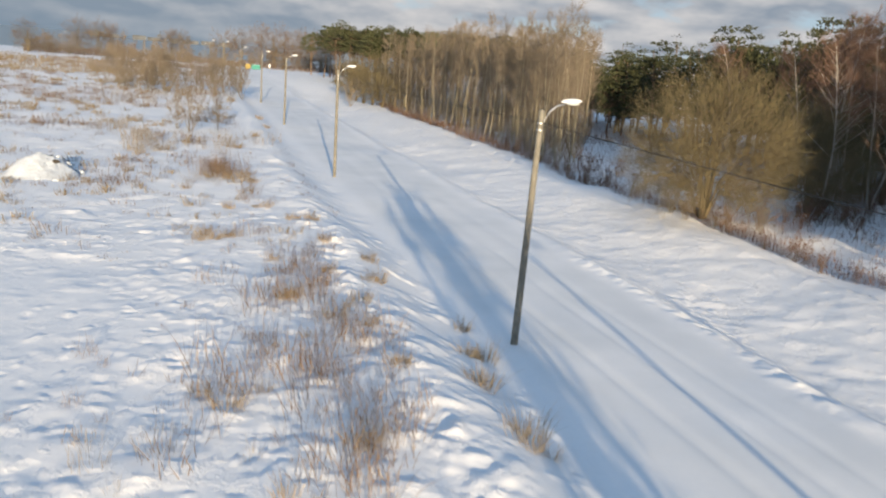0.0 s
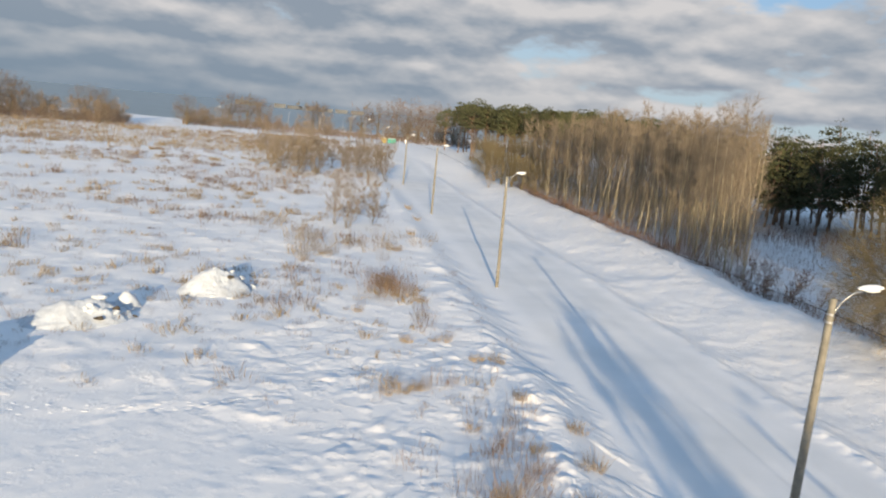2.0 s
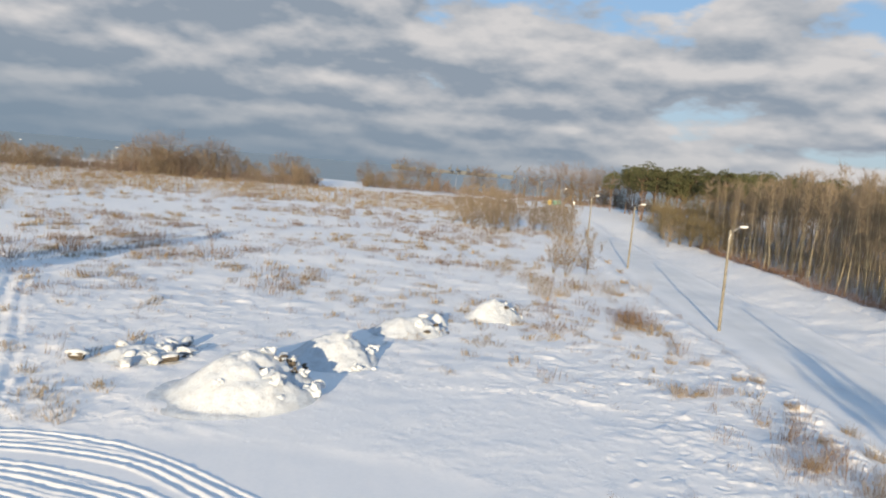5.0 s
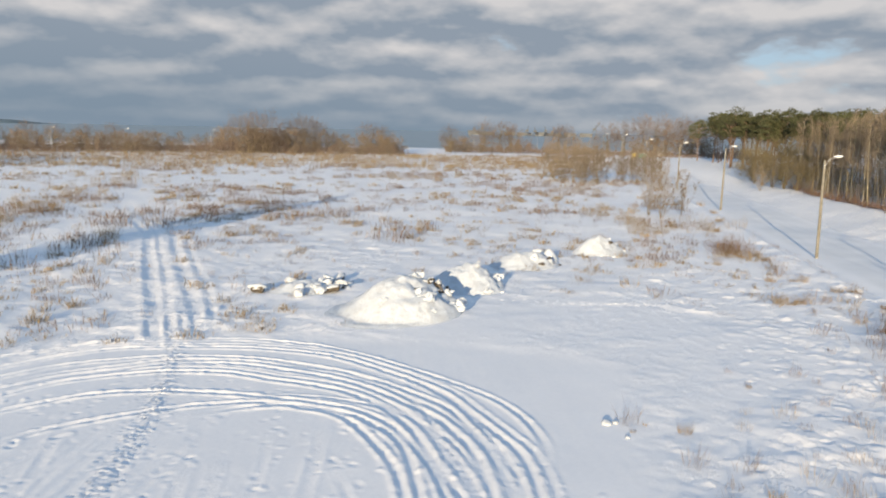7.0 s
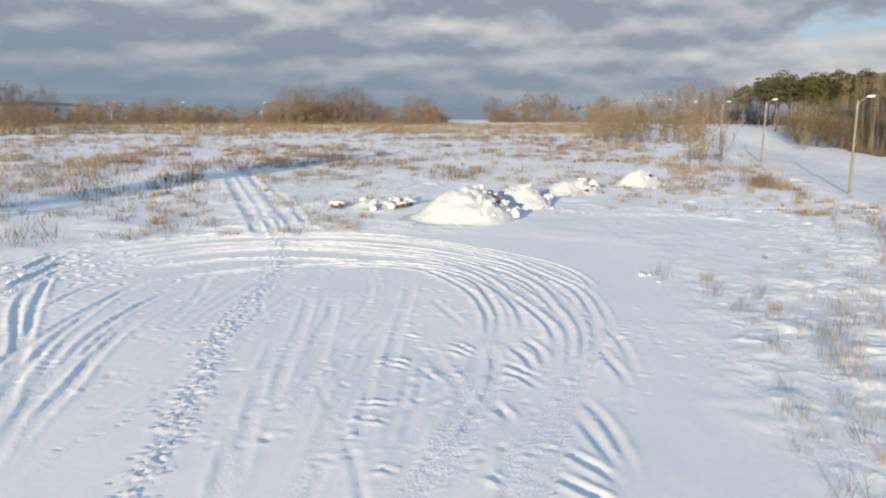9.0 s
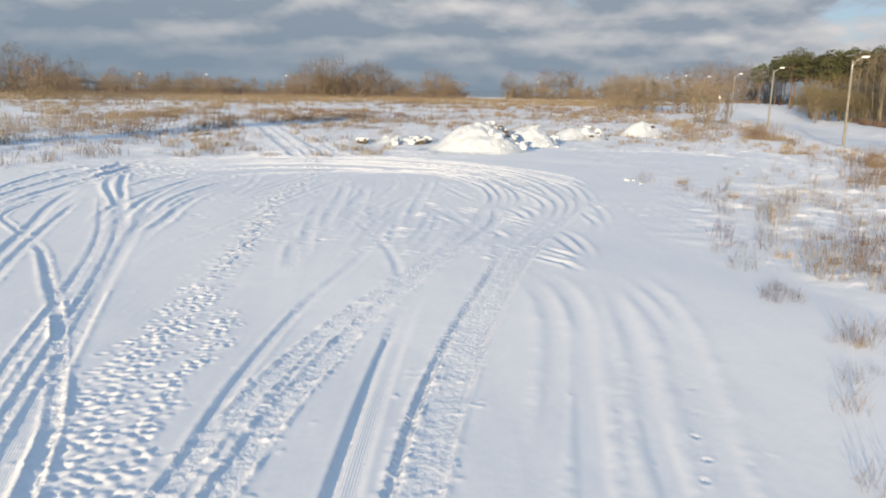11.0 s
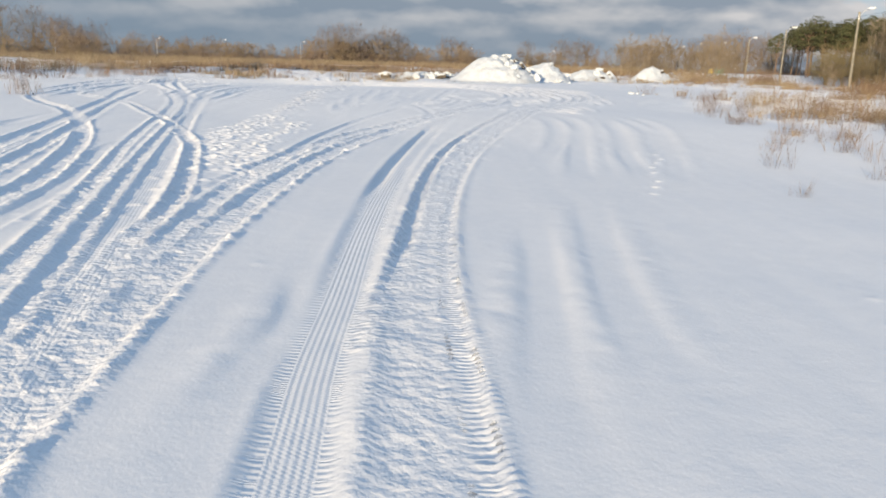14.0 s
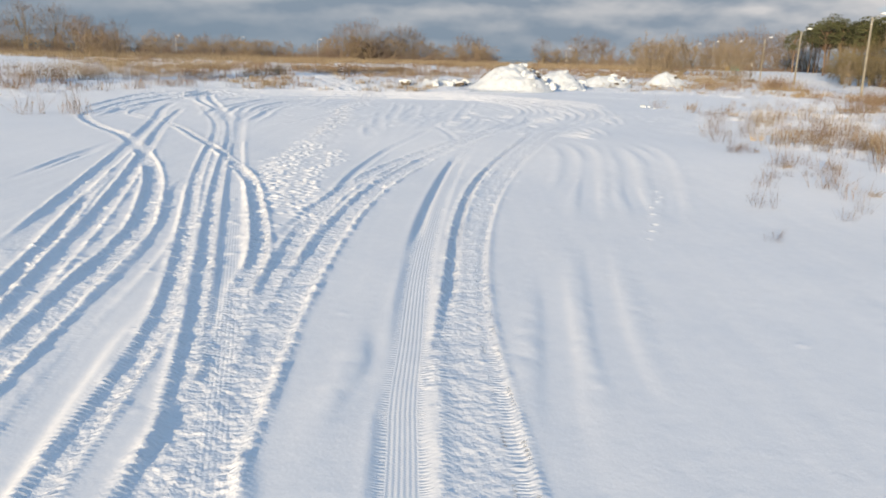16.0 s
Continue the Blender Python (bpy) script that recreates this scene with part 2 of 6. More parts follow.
# ---- mesh helpers ----
def link_mesh(name, verts, faces, mat, parent=None, label="", smooth=False):
    me = bpy.data.meshes.new(name)
    me.from_pydata(verts, [], faces)
    me.materials.append(mat)
    if smooth:
        me.shade_smooth()
    me.update()
    ob = new(name, me)
    if parent is not None:
        ob.parent = parent
    if label:
        ob["label"] = label
    return ob


def part(name, bm, mat, parent, label="", smooth=False):
    me = bpy.data.meshes.new(name)
    bm.to_mesh(me)
    bm.free()
    me.materials.append(mat)
    if smooth:
        me.shade_smooth()
    ob = new(name, me)
    if parent is not None:
        ob.parent = parent
    if label:
        ob["label"] = label
    return ob


class Tubes:
    """Collects tapered tubes and thin blades into one mesh."""

    def __init__(self):
        self.verts, self.faces = [], []

    def tube(self, pts, radii, sides=5, cap=True):
        base = len(self.verts)
        for i, p in enumerate(pts):
            d = (pts[min(i + 1, len(pts) - 1)] - pts[max(i - 1, 0)]).normalized()
            a = d.cross(Vector((0.31, 0.2, 0.93)) if abs(d.z) < 0.8 else Vector((1, 0, 0))).normalized()
            b = d.cross(a)
            for k in range(sides):
                w = 2 * math.pi * k / sides
                self.verts.append(p + (a * math.cos(w) + b * math.sin(w)) * radii[i])
        for i in range(len(pts) - 1):
            for k in range(sides):
                k2 = (k + 1) % sides
                o = base + i * sides
                self.faces.append((o + k, o + k2, o + sides + k2, o + sides + k))
        if cap:
            self.faces.append(tuple(base + (len(pts) - 1) * sides + k for k in range(sides)))

    def blade(self, a, b, width, side):
        o = len(self.verts)
        self.verts += [a - side * width, a + side * width, b]
        self.faces.append((o, o + 1, o + 2))

    def link(self, name, mat, parent=None, label="", smooth=False):
        return link_mesh(name, [tuple(v) for v in self.verts], self.faces, mat, parent, label, smooth)


def unit(rng):
    z, a = rng.uniform(-1, 1), rng.uniform(0, 2 * math.pi)
    s = math.sqrt(1 - z * z)
    return Vector((s * math.cos(a), s * math.sin(a), z))


# ---- the ground: one sheet of snow from the eye to the shore ----
P1 = np.array((-4.24, 15.81))           # foot of the lamp post beside the lane's bend of the bank
ALONG = np.array((-0.4315, 0.9021))     # along the lane, away from the start
ACROSS = np.array((0.9021, 0.4315))     # to the lane's right


def lane_frame(x, y):
    dx, dy = x - P1[0], y - P1[1]
    return dx * ALONG[0] + dy * ALONG[1], dx * ACROSS[0] + dy * ACROSS[1]


def on_lane(s, u):
    return P1[0] + s * ALONG[0] + u * ACROSS[0], P1[1] + s * ALONG[1] + u * ACROSS[1]


def smooth(a, b, v):
    w = np.clip((v - a) / (b - a), 0, 1)
    return w * w * (3 - 2 * w)


class Waves:
    """Smooth random relief: value noise on a lattice, summed over octaves, for whole arrays at once."""

    def __init__(self, seed):
        self.grid = np.random.RandomState(seed).uniform(-1, 1, (256, 256))

    def one(self, x, y):
        xi, yi = np.floor(x).astype(int), np.floor(y).astype(int)
        fx, fy = x - xi, y - yi
        fx, fy = fx * fx * (3 - 2 * fx), fy * fy * (3 - 2 * fy)
        g = self.grid
        a, b = g[xi % 256, yi % 256], g[(xi + 1) % 256, yi % 256]
        c, d = g[xi % 256, (yi + 1) % 256], g[(xi + 1) % 256, (yi + 1) % 256]
        return (a * (1 - fx) + b * fx) * (1 - fy) + (c * (1 - fx) + d * fx) * fy

    def __call__(self, x, y, size, octaves=3, fall=0.5):
        out, amp = 0, 1.0
        for k in range(octaves):
            out = out + amp * self.one(x / size + 17.3 * k, y / size - 9.1 * k)
            size, amp = size / 2.03, amp * fall
        return out


W1, W2, W3 = Waves(3), Waves(7), Waves(11)


def base_height(x, y, mask=False):
    """The lie of the land without tracks: a level field, the lane sunk beside it, a ditch and the wood's floor."""
    s, u = lane_frame(x, y)
    sunk = 1 - smooth(120, 190, s)
    edge = u + 0.5 * W1(s, s * 0 + 3.0, 9.0, 2)
    bank = -1.12 * smooth(-4.4, -1.1, edge)
    ditch = -1.25 * smooth(7.4, 11.5, edge) + 0.95 * smooth(12.0, 20.5, edge)
    z = (bank + ditch) * sunk
    rough = smooth(-2.6, -4.6, u) + 1.0 * smooth(8, 10, u)
    clearing = np.maximum(smooth(18.5, 16, np.hypot((x + 18.5) / 1.12, (y + 12) * 0.92)), smooth(-16, -20, y) * smooth(-33, -27, x)) * smooth(0.0, -3.5, u + 15.5 - 6.5 * smooth(-9, -17, y))
    clearing = np.maximum(clearing, 0.7 * smooth(10, 6, np.hypot((x + 21.5), (y - 6.5) / 1.1)))
    rough = rough * (1 - 0.98 * clearing)
    if mask:
        return np.clip(rough, 0, 1)
    z = z + 0.10 * W2(x, y, 11.0, 2) * (1 - 0.5 * clearing)
    hump = W3(x, y, 1.15, 3, 0.6)
    tuss = 1 + 0.4 * smooth(-17, -12, u) * smooth(40, 20, y) * smooth(-2, 5, y)
    z = z + rough * (0.055 * np.maximum(hump, -0.2) + 0.06 * W1(x, y, 3.7, 2) + 0.034 * tuss * np.maximum(W2(x, y, 0.55, 2, 0.7), 0.1))
    z = z + smooth(-5.5, -4.0, u) * smooth(-0.6, -1.6, u) * (0.065 * np.maximum(W2(x + 5, y, 0.9, 3, 0.6), -0.1) + 0.05 * W1(x, y, 2.4, 2))
    z = z + 0.0025 * W1(x, y, 0.9, 2)
    # Wind-drawn streaks over the smooth snow of the clearing.
    z = z + 0.0028 * clearing * W3((0.77 * x + 0.64 * y) * 2.6, (0.77 * y - 0.64 * x) * 0.32, 1.0, 3, 0.6)
    z = z + np.where(u > 20, 0.25 * W1(x, y, 6.0, 2), 0) * sunk
    # The clearing dips a little towards its near end.
    z = z - 0.17 * smooth(-12.5, -21, y) * smooth(0.0, -4.0, u + 6)
    # The land falls to the shore in the west and the north.
    shore = np.maximum(smooth(-330, -600, x + 25 * W1(x, y, 90, 2)), smooth(800, 1010, y + 40 * W2(x, y, 120, 2)))
    shore = np.maximum(shore, smooth(322, 385, 0.78 * y - 0.62 * x + 14 * W2(x, y, 60, 2)) * smooth(120, 60, x))
    return z - 6.0 * shore


def axis(stops):
    """Grid lines from (start, end, first step, last step) stretches."""
    out = []
    for a, b, s0, s1 in stops:
        v = a
        while v < b - 1e-6:
            out.append(v)
            v += s0 + (s1 - s0) * (v - a) / (b - a)
    out.append(stops[-1][1])
    return np.array(out)


class Sheet:
    """A grid of the ground with its own fineness; a finer sheet fills a window of a coarser one."""

    def __init__(self, gx, gy):
        self.gx, self.gy, self.windows = gx, gy, []
        self.x, self.y = np.meshgrid(gx, gy, indexing="ij")
        self.z, self.rough = base_height(self.x, self.y), base_height(self.x, self.y, True)
        self.tread = np.zeros((*self.x.shape, 3), np.float32)
        self.worn, self.cut, self.pile, self.bed, self.crumb = (np.zeros(self.x.shape) for _ in range(5))

    def finer(self, x0, x1, y0, y1, n):
        """A sheet n times as fine over the whole cells of that window."""
        i0, i1 = np.searchsorted(self.gx, (x0, x1))
        j0, j1 = np.searchsorted(self.gy, (y0, y1))
        self.windows.append((i0, i1, j0, j1))
        lines = [np.concatenate([np.linspace(p, q, n, endpoint=False) for p, q in zip(g[:-1], g[1:])] + [g[-1:]])
                 for g in (self.gx[i0:i1 + 1], self.gy[j0:j1 + 1])]
        inner = Sheet(*lines)
        inner.outer, inner.n, inner.place = self, n, (i0, i1, j0, j1)
        return inner

    def seam(self):
        """Lays the rim of this sheet on the coarser sheet's edges."""
        i0, i1, j0, j1 = self.place
        k = np.arange(self.x.shape[0]) / self.n
        m = np.arange(self.x.shape[1]) / self.n
        o = self.outer
        for big, small in ((o.z, self.z), (o.worn, self.worn), (o.crumb, self.crumb)):
            for row, j in ((0, j0), (-1, j1)):
                small[:, row] = np.interp(k, np.arange(i1 - i0 + 1), big[i0:i1 + 1, j])
            for row, i in ((0, i0), (-1, i1)):
                small[row, :] = np.interp(m, np.arange(j1 - j0 + 1), big[i, j0:j1 + 1])


WIDE = Sheet(axis([(-4500, -700, 260, 60), (-700, -120, 60, 4.0), (-120, -72, 2.2, 0.32), (-72, 4, 0.28, 0.28), (4, 16, 0.27, 0.5), (16, 60, 0.5, 2.0), (60, 900, 3, 120)]),
             axis([(-900, -60, 120, 3), (-60, -34, 2.0, 0.27), (-34, 40, 0.28, 0.28), (40, 110, 0.3, 1.2), (110, 300, 1.2, 6.0), (300, 1100, 8, 60), (1100, 4700, 60, 260)]))
MID = WIDE.finer(-38, -1.5, -33, 4, 4)
FINE = MID.finer(-18, -2.5, -32.6, -19.5, 2)
BANK = WIDE.finer(-24, 5, 4.6, 28, 3)
FIELD = WIDE.finer(-66, -38.2, -3, 22, 2)
SHEETS = (WIDE, MID, FINE, BANK, FIELD)


def glide(points, step):
    """A smooth line through control points (Catmull-Rom), sampled about every step metres."""
    p = np.array(points, float)
    p = np.vstack([2 * p[0] - p[1], p, 2 * p[-1] - p[-2]])
    out = []
    for a, b, c, d in zip(p[:-3], p[1:-2], p[2:-1], p[3:]):
        n = max(2, int(np.linalg.norm(c - b) / step))
        t = np.linspace(0, 1, n, endpoint=False)[:, None]
        out.append(0.5 * (2 * b + (c - a) * t + (2 * a - 5 * b + 4 * c - d) * t**2 + (3 * b - a - 3 * c + d) * t**3))
    return np.vstack([*out, p[-2][None]])


CHURNED = []


def press(points, half=0.13, depth=0.05, ridge=0.035, churn=0.0, tread=0.0, shift=0.0, seed=0, rag=0.45, soft=0.055, lugs=False):
    """Presses a wheel's rut into the snow along a line: a flat bed, pushed-up rims, crumbs where it was churned."""
    if points[0][1] < -28.0 and points[0][0] > -10:
        # The bundle runs on beyond the clearing.
        (xa, ya), (xb, yb) = points[0], points[1]
        k = 4.5 / math.hypot(xa - xb, ya - yb)
        points = [(xa + (xa - xb) * k, ya + (ya - yb) * k), *points]
    line = glide(points, 0.05)
    way = np.gradient(line, axis=0)
    way /= np.linalg.norm(way, axis=1)[:, None] + 1e-9
    side = np.stack([way[:, 1], -way[:, 0]], 1)
    line = line + side * shift
    if churn > 0.0115:
        CHURNED.append((line[::4], side[::4], half))
    reach = half + 3.0 * soft + 0.05
    for g in SHEETS:
        press_one(g, line, way, reach, half, depth, ridge, churn, tread, seed, rag, soft, lugs)


def press_one(g, line, way, reach, half, depth, ridge, churn, tread, seed, rag, soft, lugs):
    i0, i1 = np.searchsorted(g.gx, (line[:, 0].min() - reach, line[:, 0].max() + reach))
    j0, j1 = np.searchsorted(g.gy, (line[:, 1].min() - reach, line[:, 1].max() + reach))
    if i1 - i0 < 2 or j1 - j0 < 2:
        return
    dist = np.full((i1 - i0, j1 - j0), 9.0)
    off, run = np.zeros_like(dist), np.zeros_like(dist)
    gx, gy = g.gx[i0:i1], g.gy[j0:j1]
    a0, a1 = np.searchsorted(gx, line[:, 0] - reach), np.searchsorted(gx, line[:, 0] + reach)
    b0, b1 = np.searchsorted(gy, line[:, 1] - reach), np.searchsorted(gy, line[:, 1] + reach)
    for k, (p, w) in enumerate(zip(line, way)):
        if a0[k] == a1[k] or b0[k] == b1[k]:
            continue
        sl = (slice(a0[k], a1[k]), slice(b0[k], b1[k]))
        dx, dy = gx[sl[0]][:, None] - p[0], gy[sl[1]][None] - p[1]
        across, along = dx * w[1] - dy * w[0], dx * w[0] + dy * w[1]
        d = np.hypot(across, along)
        near = d < dist[sl]
        dist[sl] = np.where(near, d, dist[sl])
        off[sl] = np.where(near, across, off[sl])
        run[sl] = np.where(near, k * 0.05 + along, run[sl])
    a = np.abs(off)
    a = np.where(dist < reach, np.maximum(a, dist - 0.03), 9.0)
    s = (slice(i0, i1), slice(j0, j1))
    xx, yy = g.x[s], g.y[s]
    total = 0.05 * len(line)
    wob = (1 + 0.16 * W1(xx + seed, yy, 1.7, 2)) * smooth(0, min(2.6, total / 2.3), run) * smooth(total, total - min(2.6, total / 2.3), run)
    bed = 1 - smooth(half * 0.72, half * 1.14, a)
    rim = np.exp(-((a - half * 1.0 - soft) / soft) ** 2) * (a < 8)
    g.cut[s] = np.minimum(g.cut[s], -depth * wob * bed)
    g.pile[s] = np.maximum(g.pile[s], ridge * wob * rim * np.maximum(1 + rag * W2(xx, yy + seed, 0.24, 3, 0.7), 0.15))
    g.bed[s] = np.maximum(g.bed[s], bed)
    if churn:
        g.crumb[s] = np.maximum(g.crumb[s], churn * (bed + 0.8 * rim))
    if tread:
        mask = (1 - smooth(half * 0.8, half * 0.98, a)) * tread
        T = g.tread[s]
        for c, v in enumerate((off + 0.3 * lugs, run, mask)):
            T[..., c] = np.where((a < half * 1.7) & (mask >= T[..., 2] * (c != 2)), v, T[..., c]) if c < 2 else np.maximum(v, T[..., c])


def dent(x, y, r, depth, rim=0.4, stretch=1.0, turn=0.0):
    """One print: a hollow with a thrown-up edge."""
    reach = r * 2.2 * max(1, stretch)
    for g in SHEETS:
        i0, i1 = np.searchsorted(g.gx, (x - reach, x + reach))
        j0, j1 = np.searchsorted(g.gy, (y - reach, y + reach))
        if i0 == i1 or j0 == j1:
            continue
        dx, dy = g.x[i0:i1, j0:j1] - x, g.y[i0:i1, j0:j1] - y
        c, s = math.cos(turn), math.sin(turn)
        d = np.hypot((dx * c + dy * s) / stretch, -dx * s + dy * c) / r
        g.z[i0:i1, j0:j1] += depth * (-np.exp(-(d / 0.75) ** 4) + rim * np.exp(-((d - 1.15) / 0.3) ** 2))


def lay_tracks():
    # The sweeping turn of many wheels round the clearing.
    turn = (
        [(-38.3, -9.6), (-37.5, -6.2), (-36.9, -4.6), (-36.1, -2.8), (-34.8, -1.3), (-32.8, 0.2), (-31.1, 0.9), (-29.2, 1.4), (-27.3, 1.4), (-25.3, 1.2), (-23.3, 0.9), (-21.4, 0.4), (-19.9, -0.5), (-18.8, -1.6), (-18.2, -2.6)],
        [(-36.9, -9.8), (-36.3, -6.8), (-36, -5), (-35.3, -3.3), (-33.9, -2), (-31.7, -0.5), (-29.8, 0.3), (-28, 0.7), (-25.8, 0.5), (-24.1, 0.2), (-22.8, -0.2), (-21.6, -0.9), (-20.1, -1.8), (-18.8, -2.7), (-17.4, -4.5), (-16.2, -6.5), (-15.4, -8.7), (-14.6, -11.0)],
        [(-35.9, -10.2), (-35.3, -7.3), (-35, -5.6), (-34.1, -4.1), (-32.9, -2.7), (-30.9, -1.4), (-28.8, -0.7), (-27.1, -0.4), (-25.6, -0.4), (-24.1, -0.6), (-22.6, -0.9), (-21.3, -1.6), (-19.1, -3.4), (-17.6, -5.1), (-16.4, -6.9), (-15.4, -9.2), (-14.6, -11.6)],
        [(-34.9, -10.6), (-34.2, -7.8), (-33.9, -6.2), (-33.1, -4.7), (-32.2, -3.2), (-30.3, -1.9), (-28.4, -1.4), (-26.9, -1.1), (-25.3, -1.1), (-23.4, -1.5), (-22, -1.9), (-20.1, -3.1), (-18.4, -4.9), (-16.9, -6.7), (-15.9, -8.6), (-15.3, -10.2)],
        [(-33.9, -10.4), (-33.6, -8.1), (-33.4, -6.5), (-32.6, -5), (-31.5, -3.7), (-29.9, -2.7), (-28.2, -2.3), (-26.6, -1.9), (-25.3, -1.8), (-23.6, -2.2), (-22.2, -2.9), (-20.2, -4.4), (-18.5, -5.7), (-17.2, -7), (-16.1, -8.9)],
        [(-32.5, -10.6), (-32.3, -8.7), (-32.1, -7.9), (-31.8, -6.9), (-31.2, -6), (-30.1, -5), (-28.4, -4), (-26.6, -3.3), (-24.8, -2.8), (-23.6, -2.8), (-22.2, -3.3), (-20.1, -4.7), (-18.5, -6.4), (-17.6, -8.0)],
        [(-30.2, -10.4), (-30.1, -8.9), (-29.7, -7.7), (-29.1, -6.4), (-28.3, -5.1), (-27.1, -4), (-25.7, -3.5), (-24.1, -3.4), (-21.4, -4.8), (-19.7, -6.4), (-18.8, -7.6), (-17.9, -9.3)],
        [(-27.9, -5.8), (-27.1, -4.5), (-25.9, -3.4), (-24.5, -3.1), (-23.1, -3.3), (-21.7, -3.9), (-19.9, -5.7), (-18.8, -7.1), (-17.9, -8.7)],
    )
    for k, line in enumerate(turn):
        press(line, 0.11 if k else 0.10, 0.030, 0.050, 0.006, 0.0, 0.0, seed=11 * k, soft=0.065)
        if k in (1, 3, 4):
            press(line[1:-2], 0.09, 0.020, 0.040, 0.008, 0.0, -0.38, seed=11 * k + 5, soft=0.07)
    # Strands that drift from one wheel line into the next.
    for k, (a, b, f0, f1) in enumerate(((1, 2, 0.52, 0.86), (2, 4, 0.45, 0.8), (4, 3, 0.5, 0.92), (5, 3, 0.42, 0.78), (2, 1, 0.6, 0.97), (6, 5, 0.35, 0.75), (1, 0, 0.25, 0.5), (3, 2, 0.2, 0.48))):
        one, two = (np.asarray(glide(turn[i], 0.05)) for i in (a, b))
        strand = []
        for f in np.linspace(0.0, 1.0, 9):
            at = f0 + (f1 - f0) * f
            p = one[int(at * (len(one) - 1))] * (1 - f) + two[int(at * (len(two) - 1))] * f
            strand.append((float(p[0]), float(p[1])))
        press(strand, 0.08, 0.024, 0.034, 0.010, seed=170 + k, rag=0.7, soft=0.055)
    # The wheels ran on round the turn's western end.
    for k, line in enumerate((
        [(-27.6, -20.5), (-28.9, -19.4), (-31.2, -17.4), (-33.3, -14.9), (-35.4, -12.0), (-36.6, -8.6)], [(-26.4, -20.5), (-29.3, -18.1), (-31.2, -15.9), (-33.0, -13.3), (-34.3, -9.8)],
        [(-29.6, -19.9), (-33.1, -16.6), (-35.8, -13.7), (-37.4, -10.5), (-37.9, -7.0)], [(-27.2, -19.8), (-30.2, -17.0), (-32.3, -14.2), (-33.9, -11.0)])):
        press(line, 0.13, 0.044, 0.040, 0.014, seed=185 + k, rag=0.9, soft=0.06)
    # Two wheels that came down from the turn to the foreground, and the wide churned band beside them.
    wheel = [(-4.84, -28.9), (-5.48, -28.22), (-6.14, -27.45), (-7.17, -26.26), (-8.17, -25.04), (-9.27, -23.63), (-10.49, -22.0), (-11.79, -20.19), (-13.02, -18.35), (-13.94, -16.75)]
    press(wheel, 0.16, 0.022, 0.008, 0.0, 1.0, 0.0, seed=3, rag=0.2, soft=0.03)
    press([(-13.5, -17.6), (-13.02, -18.35), (-11.79, -20.19), (-10.49, -22.0), (-9.27, -23.63), (-8.17, -25.04), (-7.5, -25.9)], 0.06, 0.060, 0.010, 0.0, 0.0, 0.13, seed=13, rag=0.3, soft=0.04)
    slit = [(-5.57, -27.84), (-6.89, -26.13), (-8.23, -24.43), (-9.5, -22.69), (-10.68, -20.88), (-11.74, -18.99), (-12.7, -17.05), (-13.64, -15.09), (-14.63, -13.18)]
    press(slit, 0.05, 0.050, 0.022, 0.016, 0.0, 0.03, seed=4, rag=0.9, soft=0.035)
    band = [(-4.56, -28.62), (-6.26, -26.67), (-7.83, -24.60), (-9.27, -22.45), (-10.62, -20.23), (-11.89, -17.94), (-13.07, -15.59), (-14.13, -13.21), (-15.04, -10.8), (-15.74, -8.39)]
    press(band, 0.16, 0.014, 0.008, 0.014, 0.0, 0.02, seed=5, rag=0.9, soft=0.04)
    edge = [(-4.34, -28.38), (-6.11, -26.44), (-7.71, -24.37), (-9.17, -22.19), (-10.49, -19.93), (-11.69, -17.6), (-12.8, -15.22), (-13.82, -12.8), (-14.76, -10.36), (-15.65, -7.91)]
    press(edge, 0.11, 0.014, 0.010, 0.010, 0.0, -0.14, seed=6, rag=0.3, soft=0.03)
    press(edge, 0.05, 0.018, 0.022, 0.0, 1.2, -0.07, seed=61, rag=0.2, soft=0.025, lugs=True)
    # The ruts that fork away across the clearing.
    fork = [(-5.87, -29.33), (-7.41, -27.7), (-8.87, -26.02), (-10.24, -24.28), (-11.5, -22.44), (-12.61, -20.51), (-13.58, -18.49), (-14.42, -16.39), (-15.18, -14.25), (-15.95, -12.14), (-16.91, -10.12), (-18.27, -8.31)]
    press(fork, 0.15, 0.036, 0.026, 0.019, 0.0, 0.0, seed=7, rag=1.1, soft=0.035)
    press([(-6.45, -29.01), (-8.1, -27.25), (-9.8, -25.43), (-11.35, -23.49), (-12.62, -21.4), (-13.65, -19.17), (-14.5, -16.84), (-15.35, -14.47), (-16.3, -12.17), (-17.3, -10.6)], 0.12, 0.030, 0.022, 0.019, 0.0, -0.05, seed=8, rag=1.1, soft=0.035)
    press([(-9.2, -26.5), (-9.6, -26), (-10.5, -24.9), (-11.4, -23.6), (-13, -21.6), (-14.7, -19.1), (-16.1, -16.5), (-17.2, -14.6)], 0.08, 0.034, 0.012, 0.006, seed=9, soft=0.045)
    press([(-10.2, -24.5), (-11.2, -23.1), (-12.7, -20.9), (-13.7, -18.8), (-14.8, -16)], 0.05, 0.016, 0.012, 0.012, seed=10, soft=0.045)
    # The raised rim of pushed snow at the fork's mouth.
    press([(-5.3, -29.62), (-5.81, -29.23), (-6.04, -29.01), (-6.25, -28.76), (-6.46, -28.51), (-6.75, -28.23)], 0.04, 0.0, 0.055, 0.02, 0.0, -0.08, seed=12, soft=0.045)
